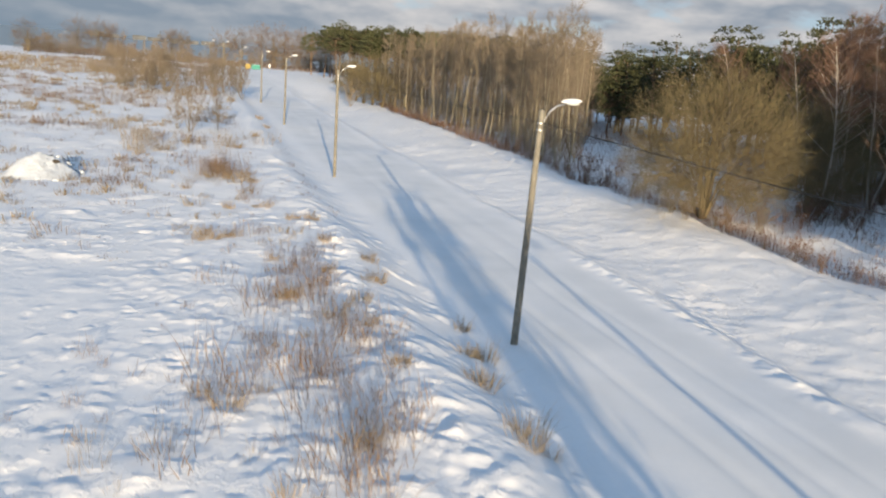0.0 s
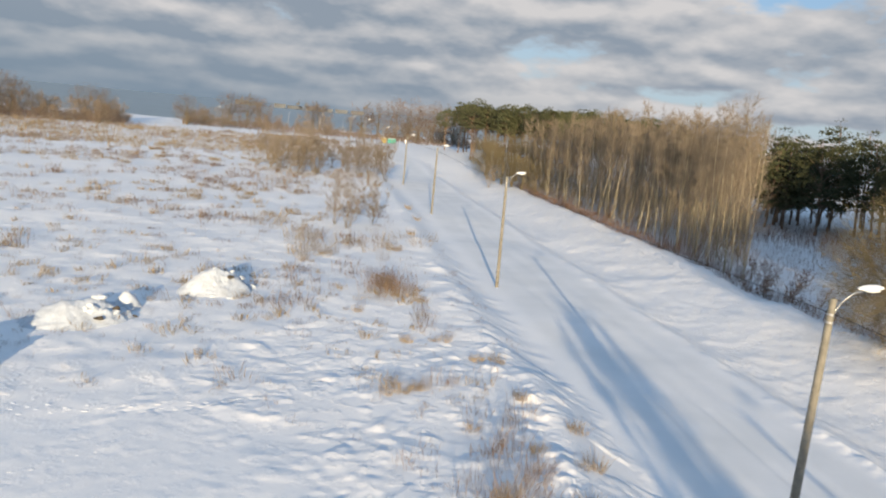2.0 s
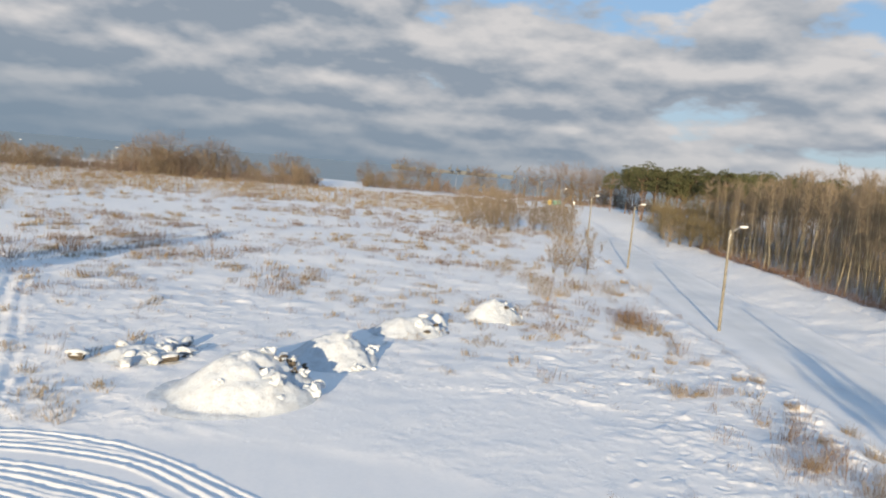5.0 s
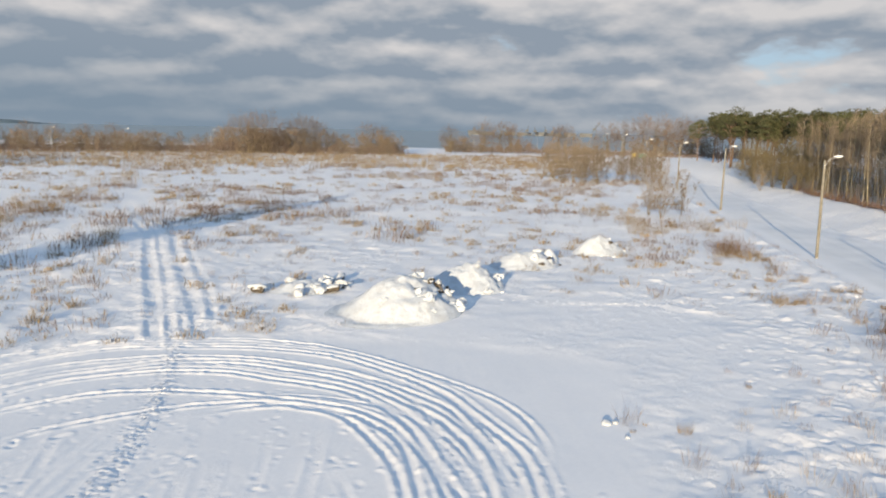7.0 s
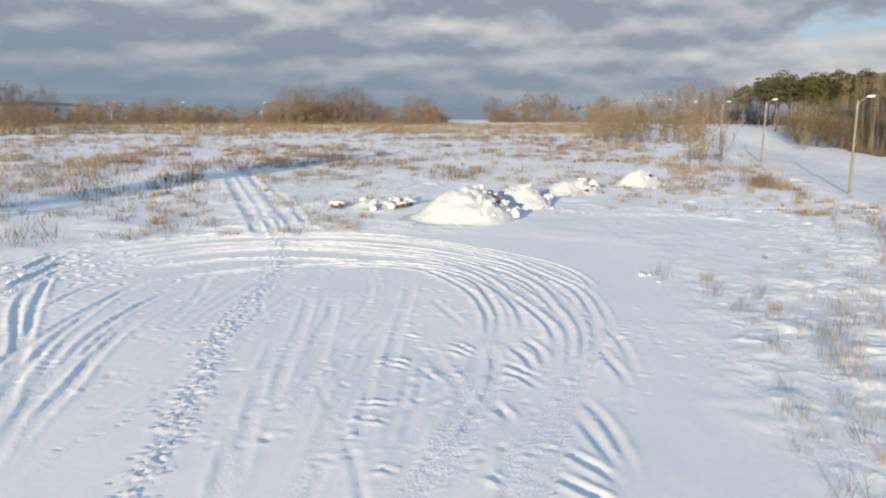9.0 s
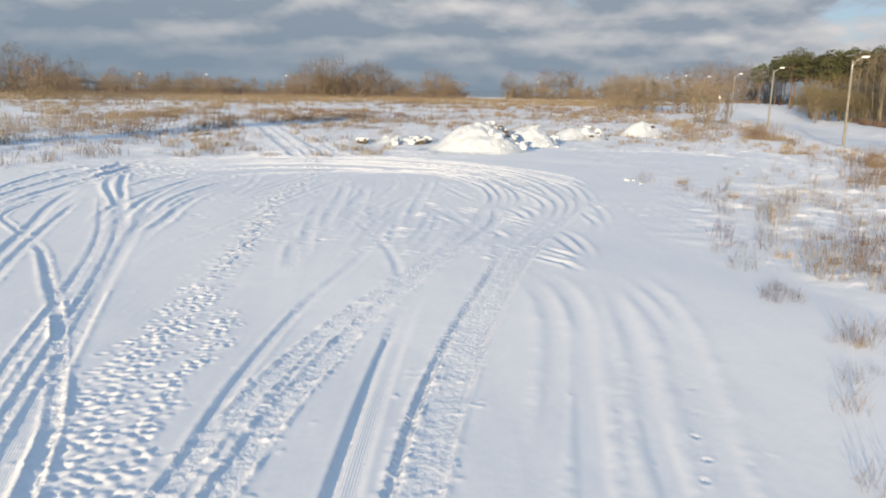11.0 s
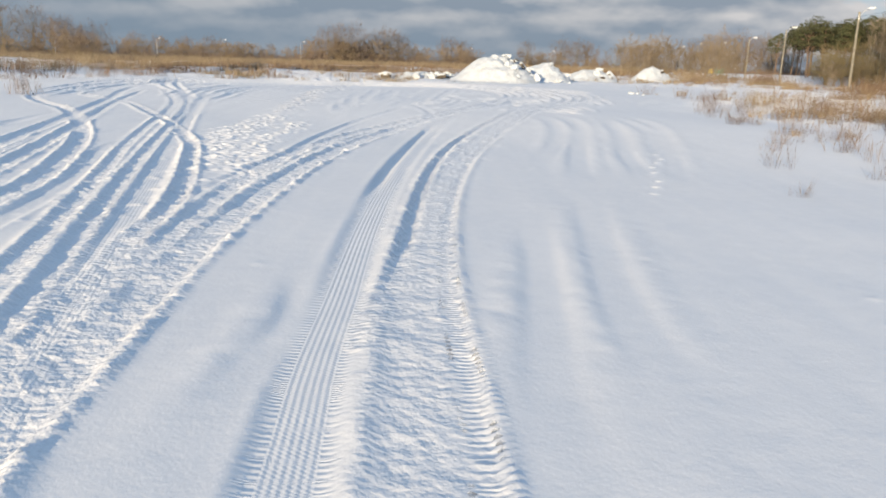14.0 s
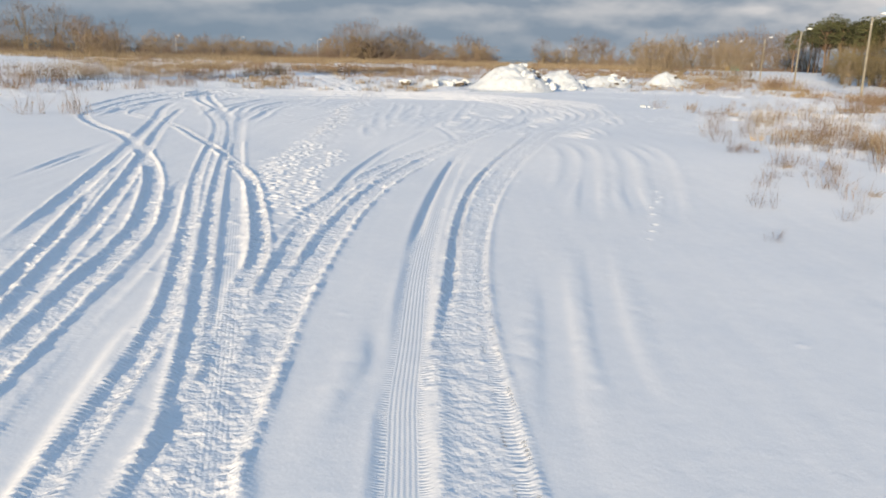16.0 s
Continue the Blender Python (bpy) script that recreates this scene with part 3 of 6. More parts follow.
    deep = (
        [(-10.84, -28.77), (-13.29, -27.09), (-15.74, -25.41), (-18.19, -23.73), (-20.66, -22.06), (-23.13, -20.41), (-25.63, -18.8), (-28.16, -17.22), (-31.0, -15.0)],
        [(-8.5, -29.95), (-9.4, -29.3), (-10.3, -28.7), (-11.2, -28.1), (-12.45, -27.3), (-13.9, -26.4), (-15.1, -25.6)],
        [(-8.65, -29.54), (-11.45, -27.57), (-14.3, -25.67), (-17.18, -23.82), (-20.07, -21.98), (-22.93, -20.11), (-25.75, -18.17), (-28.49, -16.14)],
        [(-7.9, -29.8), (-8.7, -29.1), (-9.35, -28.55), (-10.15, -27.85), (-11.2, -27.02), (-12.5, -26.2), (-14.2, -25.2), (-16.4, -24.1), (-19.2, -22.95), (-21.2, -22.3), (-23.9, -21.7), (-27.1, -20.6), (-28.9, -19.5), (-29.6, -18), (-31.3, -15.2)],
        [(-7.26, -29.98), (-8.25, -29.1), (-9.22, -28.18), (-10.24, -27.31), (-11.32, -26.54), (-12.44, -25.82), (-13.55, -25.08), (-14.53, -24.16)],
        [(-6.01, -30.32), (-7.78, -28.67), (-9.77, -27.27), (-11.83, -25.95), (-13.87, -24.61), (-15.88, -23.22), (-17.86, -21.81), (-19.85, -20.41), (-21.89, -19.07), (-24.01, -17.85), (-26.18, -16.72), (-28.36, -15.64)],
        [(-5.62, -29.84), (-7.87, -28.24), (-10.16, -26.7), (-12.45, -25.15), (-14.71, -23.57), (-16.96, -21.97), (-19.22, -20.39), (-21.52, -18.86), (-23.88, -17.44), (-26.32, -16.14), (-28.81, -14.96)],
        [(-7.3, -28.3), (-7.65, -28), (-8.2, -27.57), (-8.8, -27), (-9.55, -26.4), (-10.55, -25.7), (-11.9, -24.8), (-13.4, -23.85), (-15.3, -22.9), (-17.3, -22), (-19.4, -21.2), (-22.6, -20), (-25.4, -19.4), (-27.3, -18.9), (-28.6, -17.9), (-30.1, -15.9)],
    )
    for k, line in enumerate(deep):
        press(line, (0.15, 0.08, 0.12, 0.14, 0.11, 0.08, 0.08, 0.09)[k], (0.044, 0.030, 0.038, 0.042, 0.026, 0.026, 0.026, 0.034)[k], (0.020, 0.020, 0.022, 0.026, 0.012, 0.014, 0.014, 0.028)[k],
              (0.008, 0.018, 0.014, 0.018, 0.004, 0.016, 0.016, 0.022)[k], 0.0, 0.0, seed=20 + k, rag=0.75, soft=0.030)
    press([(-15.6, -27.1), (-16.7, -26.1), (-17.8, -25.1), (-20.4, -22.6)], 0.07, 0.024, 0.014, seed=33)
    press([(-16, -26.5), (-18.2, -24.5), (-19.7, -23.2)], 0.06, 0.020, 0.012, seed=34)
    press([(-6.5, -30.3), (-7.1, -29.8), (-7.9, -29.1), (-8.4, -28.6), (-9.1, -28.1)], 0.17, 0.045, 0.012, 0.0, 0.0, 0.0, seed=35, rag=0.1, soft=0.09)
    press([(-6.47, -28.95), (-9.01, -27.17), (-11.55, -25.41), (-14.1, -23.66), (-16.65, -21.91), (-19.19, -20.14), (-21.71, -18.34), (-24.2, -16.51), (-26.66, -14.63), (-28, -12.7)], 0.14, 0.024, 0.016, 0.0, 0.5, 0.0, seed=31, soft=0.04)
    # The churned place at the turn's far end and the fan of turning wheels before it.
    press([(-32.5, -13.9), (-34.1, -12.2), (-36.5, -9.2)], 0.26, 0.09, 0.08, 0.06, seed=32)
    press([(-34.9, -12.9), (-35.9, -11.3), (-37.7, -9.4)], 0.24, 0.07, 0.08, 0.06, seed=36)
    fan = (
        [(-21.9, -18.3), (-23.4, -17.0), (-24.9, -15.7), (-26.7, -13.8), (-28.3, -11.4), (-29.0, -9.2)],
        [(-22.9, -18.2), (-23.9, -17.4), (-25.8, -15.9), (-27.9, -13.8), (-29.9, -11.4), (-30.6, -9.8)],
        [(-24.4, -17.8), (-26.0, -16.6), (-27.1, -15.3), (-28.3, -13.7), (-29.5, -11.9), (-30.2, -10.0)],
        [(-21.4, -18.8), (-22.4, -17.9), (-23.5, -16.8), (-24.7, -15.6), (-26.1, -14.0), (-26.9, -12.6)],
        [(-21.2, -18.5), (-22.2, -17.6), (-23.3, -16.4), (-24.9, -14.9), (-26.5, -13.0), (-27.1, -11.4)],
        [(-22.6, -18.0), (-24.4, -17.0), (-26.8, -15.7), (-29.8, -14.1), (-32.9, -12.3), (-35.1, -10.7)],
        [(-24.2, -17.3), (-27.0, -15.8), (-30.4, -14.3), (-33.2, -12.6)],
        [(-29.4, -14.3), (-30.8, -12.5), (-31.9, -10.4)],
    )
    for k, line in enumerate(fan):
        press(line, 0.11 if k != 4 else 0.15, 0.038, 0.036, 0.008, seed=140 + k, soft=0.075)
    # Older ruts, half drifted over.
    for k, line in enumerate((
        [(-12.9, -15.2), (-11.8, -16.1), (-10.8, -17.4), (-10, -18.7), (-9.3, -20), (-8.7, -21.2)], [(-13, -14.5), (-11.8, -15.4), (-10.7, -16.8), (-9.7, -18.5), (-8.8, -20.1), (-8, -21.5), (-7.2, -22.8)],
        [(-11.4, -14.2), (-10.5, -15.1), (-9.3, -16.6), (-8.5, -18.1), (-7.7, -19.6), (-7, -21.1)], [(-11.6, -13.4), (-10.4, -14.6), (-9.5, -15.8), (-8.3, -18), (-7, -20.7), (-6.4, -22.1)],
        [(-11.6, -14.1), (-9.9, -16.7), (-8.9, -18.4), (-8.1, -19.9), (-7.3, -21.2), (-6.7, -22.3)], [(-6.9, -23.3), (-5.4, -25.7), (-4.8, -26.6), (-4.4, -27.1), (-4, -27.5)],
        [(-6.6, -24.8), (-5.8, -25.9), (-4.8, -27.4), (-4.2, -28.3)], [(-6.7, -27.2), (-6, -27.9), (-5.7, -28.4), (-5.4, -28.8)])):
        old = 0.62 if k < 5 else 0.5
        press(line, (0.16, 0.16, 0.14, 0.14, 0.14, 0.16, 0.14, 0.12)[k], 0.034 * old, 0.034 * old, 0.0, seed=40 + k, rag=0.3, soft=0.10)
    # Curved pairs that swing off the bundle where cars reversed.
    for k, line in enumerate((
        [(-16.9, -5.3), (-16.6, -5.6), (-15.8, -6.3), (-15, -7.4), (-14.4, -8.5), (-14.2, -9.2)], [(-16.2, -6.9), (-15.9, -7.2), (-15.1, -8.1), (-14.5, -8.8), (-14.1, -9.6), (-13.9, -10.2)],
        [(-15.0, -10.1), (-14.7, -10.4), (-14, -11), (-13.3, -11.8), (-12.7, -12.7), (-12.3, -13.5)], [(-14.6, -11.0), (-14.3, -11.3), (-13.7, -11.9), (-13.1, -12.5), (-12.7, -13), (-12.4, -13.5)],
        [(-14.2, -12.5), (-13.8, -12.7), (-13.3, -12.9), (-12.8, -13.1), (-12.4, -13.6)], [(-13.8, -13.5), (-13.4, -13.6), (-13, -13.7), (-12.6, -13.8), (-12.1, -14.2)],
        [(-17.8, -8.2), (-17.5, -8.5), (-16.7, -9.1), (-16.2, -9.7), (-16.0, -10.1)], [(-17.9, -7.5), (-17.6, -7.8), (-16.8, -8.4), (-16.3, -9.1), (-16.1, -9.5)],
        [(-17.3, -9.5), (-16.9, -9.6), (-16.6, -9.7), (-16.1, -9.9), (-15.7, -10.1)], [(-17.0, -10.0), (-16.6, -10.1), (-16.3, -10.1), (-15.9, -10.3), (-15.5, -10.5)], [(-16.2, -11.4), (-16, -11.6), (-15.8, -11.8), (-15.4, -12.1), (-15.2, -12.4)])):
        press(line, 0.11, 0.028, 0.042, 0.0, seed=50 + k, rag=0.2, soft=0.06)
    # Faint straight wheel marks inside the turn.
    for k, line in enumerate((
        [(-22.6, -11.4), (-20.8, -13.4), (-19.5, -14.7), (-17.4, -16.8), (-17.1, -17.2)], [(-18.9, -15.6), (-17.7, -16.8), (-16.6, -17.8)], [(-17.0, -12.6), (-16.2, -13.8), (-15.4, -15.2), (-15.2, -15.7)],
        [(-21.4, -8.8), (-19.6, -11.6), (-18.2, -13.7), (-17.1, -15.3), (-16.3, -16.6)], [(-14.9, -12.8), (-14.6, -13.3), (-13.8, -14.6)],
        [(-18.6, -8.1), (-16.9, -11.2), (-15.8, -13.5), (-15.2, -15.0), (-15.0, -15.5)], [(-16.2, -11.1), (-15.3, -13.4), (-14.5, -15.2)],
        [(-24.6, -7.4), (-22.8, -9.4), (-20.4, -12.2), (-18.5, -14.6)], [(-25.2, -7.9), (-23.4, -9.8), (-20.7, -12.9), (-18.9, -14.9)],
        [(-24.0, -4.4), (-22.3, -6.7), (-20.1, -9.8), (-18.3, -12.3)], [(-17.4, -14.0), (-17.2, -13.2), (-17.0, -12.4), (-17.0, -11.4)])):
        press(line, 0.14, 0.016, 0.016, 0.006, seed=60 + k, soft=0.07)
    # A web of old faint marks all over the inner ground.
    rng = random.Random(17)
    for k in range(26):
        x0, y0 = rng.uniform(-31, -19), 0
        y0 = -3.2 - 0.55 * (x0 + 31) * rng.uniform(0.2, 1.1) - rng.uniform(0, 5)
        a, length, bow = rng.gauss(-0.95, 0.16), rng.uniform(4, 10), rng.gauss(0, 0.5)
        dx, dy = math.cos(a) * length, math.sin(a) * length
        press([(x0, y0), (x0 + dx / 2 - dy * 0.06 * bow, y0 + dy / 2 + dx * 0.06 * bow), (x0 + dx, y0 + dy)], rng.uniform(0.08, 0.13), rng.uniform(0.010, 0.022), rng.uniform(0.008, 0.018), 0.004, seed=200 + k, rag=0.8, soft=0.06)
    # Short doubled tread bars where wheels spun and slid.
    for k, (x0, y0, x1, y1) in enumerate((
        (-19.6, -11.0, -18.7, -11.0), (-19.5, -11.4, -18.6, -11.3), (-18.1, -13.4, -17.6, -13.1), (-17.7, -13.9, -17.1, -13.7), (-17.2, -14.7, -16.9, -14.5), (-16.2, -14.3, -16.0, -14.2), (-16.0, -15.1, -15.6, -15.0),
        (-14.4, -14.2, -14.1, -14.3), (-18.8, -9.2, -18.1, -9.4), (-18.5, -9.6, -18.0, -9.7), (-20.6, -9.5, -19.7, -9.4), (-18.3, -11.1, -17.7, -11.4), (-17.8, -10.9, -17.4, -11.0), (-18.1, -14.1, -17.8, -14.2), (-17.0, -15.6, -16.8, -15.6))):
        ex, ey = 0.3 * (x1 - x0), 0.3 * (y1 - y0)
        press([(x0 - ex, y0 - ey), ((x0 + x1) / 2, (y0 + y1) / 2 + 0.03), (x1 + ex, y1 + ey)], 0.07, 0.016, 0.060, seed=80 + k, rag=0.2, soft=0.055)
    # The lane of wheels that leads out over the field.
    out = [(-68.9, 20.2), (-89.2, 30.7), (-107.1, 36.3), (-123.1, 40.2), (-138.8, 49.0), (-158.7, 62.4)]
    for k, line in enumerate((
        [(-34.6, -2.2), (-35.3, -1.7), (-40, 1.6), (-45.3, 5.1), (-53, 10.3), (-59.8, 14.8)], [(-34.0, -1.9), (-34.8, -1.3), (-39.4, 1.9), (-44.8, 5.7), (-52.5, 10.8), (-60.4, 16.0)],
        [(-33.6, -0.9), (-34.3, -0.3), (-37.6, 2), (-44.2, 6.4), (-51.8, 11.5), (-60.1, 17.1)], [(-33.8, -0.5), (-34.5, 0.1), (-37.1, 2.5), (-41.8, 5.9), (-49, 10.6), (-59.5, 17.7)])):
        press(line + [(x, y + (-0.8, 0.0, 0.5, 1.0)[k]) for x, y in out], (0.30, 0.16, 0.26, 0.16)[k], (0.050, 0.024, 0.042, 0.024)[k], 0.04, 0.012, 0.0, 0.0, seed=90 + k, rag=0.6, soft=0.15)


def lay_prints():
    rng = random.Random(9)
    # A trodden band of many boots across the turn, then a few lone trails.
    trodden = [(-11.1, -24.9), (-12.1, -24.3), (-13.1, -23.5), (-14.2, -22.6), (-15.2, -21.4), (-16.8, -19.6), (-18.3, -18.0), (-20.4, -15.7), (-21.9, -14.2), (-23.9, -12.2), (-25.7, -10.1), (-28.6, -6.6), (-33.2, -2.3), (-38, 1.4), (-46, 6.3)]
    branch = [(-10.2, -25.2), (-10.9, -24.7), (-11.5, -24.1), (-12.5, -23.3), (-13.5, -22.3), (-14.1, -21.4), (-15.4, -20.1)]
    for line, many, wide in ((trodden, 5, 0.21), (branch, 3, 0.12)):
        for p in glide(line, 0.22):
            for _ in range(2 * many if p[0] > -34 else 3):
                q = p + np.array((rng.gauss(0, wide), rng.gauss(0, wide)))
                near = 0.5 if p[0] > -18 else 1.0
                dent(q[0], q[1], rng.uniform(0.05, 0.08), near * rng.choice((1, 1, 1, -0.7)) * rng.uniform(0.012, 0.034), 0.7, rng.uniform(1.0, 1.4), rng.uniform(0, 3.1))
    for line, step, r, dep in (
        ([(-27.3, 12.2), (-24.6, 13.7), (-21.8, 15.3), (-19.7, 19.0), (-18.7, 23.8)], 0.45, 0.10, 0.035),
        ([(-28.5, 12.8), (-25.0, 14.1), (-21.8, 15.6), (-18.0, 21.0)], 0.5, 0.10, 0.03),
        ([(-24.6, 13.7), (-22.5, 10.5), (-24.5, 7.5), (-27.0, 4.0)], 0.6, 0.08, 0.022),
        ([(-8.3, -18.4), (-7.6, -20.0), (-7.2, -20.9), (-6.7, -22.0), (-6.3, -22.8)], 0.45, 0.055, 0.014),
        ([(-2.2, -27.6), (-3.0, -27.2), (-3.6, -27.3), (-3.9, -28.0), (-4.1, -28.5)], 0.11, 0.02, 0.004),
        ([(-20.8, -17.8), (-20.9, -16.5), (-21.3, -15.6), (-22.0, -14.4)], 0.28, 0.06, 0.025),
    ):
        for p in glide(line, step):
            dent(p[0] + rng.gauss(0, r * 0.6), p[1] + rng.gauss(0, r * 0.6), r, dep, 0.5, 1.3, rng.uniform(0, 3))
    # Scuffs, hoof-sized hollows and small clods over the inner ground.
    for _ in range(900):
        x, y = rng.uniform(-33, -13.5), rng.uniform(-17.5, -2.5)
        if math.hypot((x + 23) / 11, (y + 9) / 8) < 1:
            dent(x, y, rng.uniform(0.06, 0.14), rng.choice((1, 1, -1)) * rng.uniform(0.005, 0.016), 0.4, rng.uniform(1.0, 2.2), rng.uniform(0, 3.1))
    # Small lumps and hollows round the weeds on the verge.
    for _ in range(700):
        x, y = on_lane(rng.uniform(-38, 2), -4.6 - 9.5 * rng.random() ** 1.3)
        dent(x, y, rng.uniform(0.06, 0.18), rng.choice((1, -1)) * rng.uniform(0.012, 0.040), 0.4, rng.uniform(1.0, 2.4), rng.uniform(0, 3.1))
    # Churned snow where the turn was tightest.
    for _ in range(260):
        x, y = rng.gauss(-34.2, 2.0), rng.gauss(-11.2, 2.0)
        dent(x, y, rng.uniform(0.07, 0.16), rng.choice((1, 1, -1)) * rng.uniform(0.010, 0.030), 0.4, rng.uniform(1.0, 2.0), rng.uniform(0, 3.1))
    # Broken crust beside the ruts where wheels dug in.
    for line, side, half in CHURNED:
        for p, n in zip(line, side):
            if p[0] < -17.8 or p[1] > -19.7:
                continue
            for _ in range(3):
                off = rng.choice((-1, 1)) * abs(rng.gauss(half * 1.1, 0.06))
                q = p + n * off + np.array((rng.gauss(0, 0.1), rng.gauss(0, 0.1)))
                near = 0.45 if p[0] > -9 else 0.8
                dent(q[0], q[1], near * rng.uniform(0.02, 0.06), -near * rng.uniform(0.006, 0.022), 0.0, rng.uniform(1.0, 1.8), rng.uniform(0, 3.1))
    # Crumbs and clods thrown up in the clearing and along the lane's verge.
    for _ in range(260):
        dent(rng.uniform(-30, -2), rng.uniform(-31, -4), rng.uniform(0.025, 0.05), -rng.uniform(0.004, 0.010), 0.0)


def lay_lane(g):
    """The ploughed lane: a worn bed with wheel ruts and a ragged ploughed edge."""
    s, u = lane_frame(g.x, g.y)
    here = (s > -60) & (s < 240)
    bed = smooth(-0.6, 0.4, u) * smooth(7.6, 6.4, u) * here
    g.worn[:] = bed * (0.55 + 0.3 * W1(s, u, 2.0, 3))
    for c, d in ((2.2, 0.07), (4.0, 0.06), (5.3, 0.045)):
        g.z -= d * np.exp(-((u - c - 0.25 * W2(s, s * 0, 14.0, 2)) / 0.22) ** 2) * here * bed
    berm = np.exp(-((u - 7.9 - 0.35 * W1(s, s * 0 + 5, 5.0, 2)) / 0.55) ** 2) * here
    g.z += berm * (0.09 + 0.07 * W3(g.x, g.y, 0.7, 3, 0.6))
    verge = smooth(7.5, 9, u) * smooth(22, 18, u) * here
    g.z += verge * (0.03 * np.maximum(W3(g.x, g.y, 1.6, 3, 0.6), -0.2) + 0.022 * np.maximum(W1(g.x + 40, g.y, 0.6, 2, 0.6), 0.1))
    # A broken lip along the top of the bank.
    lip = np.exp(-((u + 4.6 - 0.6 * W1(s, s * 0 + 9, 4.0, 2)) / 0.8) ** 2) * here
    g.z += lip * 0.14 * np.maximum(W3(g.x + 9, g.y, 1.0, 3, 0.65), -0.1)


for sheet in SHEETS:
    lay_lane(sheet)
lay_tracks()
for sheet in SHEETS:
    sheet.z += 0.70 * sheet.cut + 0.66 * sheet.pile * (1 - 0.75 * sheet.bed) + 0.3 * sheet.crumb * W3(sheet.x, sheet.y, 0.19, 2, 0.6)
lay_prints()
for sheet in SHEETS[1:]:
    sheet.seam()


def build_ground():
    cos, quads, tread, worn, crumb, rough, start = [], [], [], [], [], [], 0
    for g in SHEETS:
        nx, ny = g.x.shape
        idx = start + np.arange(nx * ny).reshape(nx, ny)
        q = np.stack([idx[:-1, :-1], idx[1:, :-1], idx[1:, 1:], idx[:-1, 1:]], -1)
        keep = np.ones(q.shape[:2], bool)
        for i0, i1, j0, j1 in g.windows:
            keep[i0:i1, j0:j1] = False
        quads.append(q[keep])
        cos.append(np.stack([g.x, g.y, g.z], -1).reshape(-1, 3))
        tread.append(g.tread.reshape(-1, 3))
        worn.append(g.worn.ravel())
        crumb.append(g.crumb.ravel())
        rough.append(g.rough.ravel())
        start += nx * ny
    quads = np.vstack(quads)
    used = np.unique(quads)
    where = np.zeros(start, np.int64)
    where[used] = np.arange(len(used))
    quads = where[quads]
    me = bpy.data.meshes.new("ground")
    me.vertices.add(len(used))
    me.vertices.foreach_set("co", np.vstack(cos)[used].astype(np.float32).ravel())
    me.loops.add(quads.size)
    me.loops.foreach_set("vertex_index", quads.ravel().astype(np.int32))
    me.polygons.add(len(quads))
    me.polygons.foreach_set("loop_start", np.arange(0, quads.size, 4, dtype=np.int32))
    me.update(calc_edges=True)
    me.shade_smooth()
    me.attributes.new("tread", "FLOAT_VECTOR", "POINT").data.foreach_set("vector", np.vstack(tread)[used].ravel())
    for name, values in (("worn", worn), ("crumb", crumb), ("rough", rough)):
        me.attributes.new(name, "FLOAT", "POINT").data.foreach_set("value", np.concatenate(values)[used].astype(np.float32))
    me.materials.append(SNOW_GROUND)
    return tagged(new("ground", me), "snow-covered field with tyre ruts, boot prints and a ploughed lane", "ground", kind="structure")


build_ground()


def ground_z(x, y):
    """Height of the sheet at a place, between its grid lines."""
    g = next((k for k in (FINE, MID, BANK, FIELD) if k.gx[0] < x < k.gx[-1] and k.gy[0] < y < k.gy[-1]), WIDE)
    i = int(np.clip(np.searchsorted(g.gx, x) - 1, 0, len(g.gx) - 2))
    j = int(np.clip(np.searchsorted(g.gy, y) - 1, 0, len(g.gy) - 2))
    a, b = (x - g.gx[i]) / (g.gx[i + 1] - g.gx[i]), (y - g.gy[j]) / (g.gy[j + 1] - g.gy[j])
    z = g.z
    return float((z[i, j] * (1 - a) + z[i + 1, j] * a) * (1 - b) + (z[i, j + 1] * (1 - a) + z[i + 1, j + 1] * a) * b)


def build_sea():
    tagged(link_mesh("water", [(-4800, -900, -4.2), (150, -900, -4.2), (150, 4800, -4.2), (-4800, 4800, -4.2)], [(0, 1, 2, 3)], SEA),
           "grey open sea beyond the snowy shore", "sea", kind="structure")


build_sea()


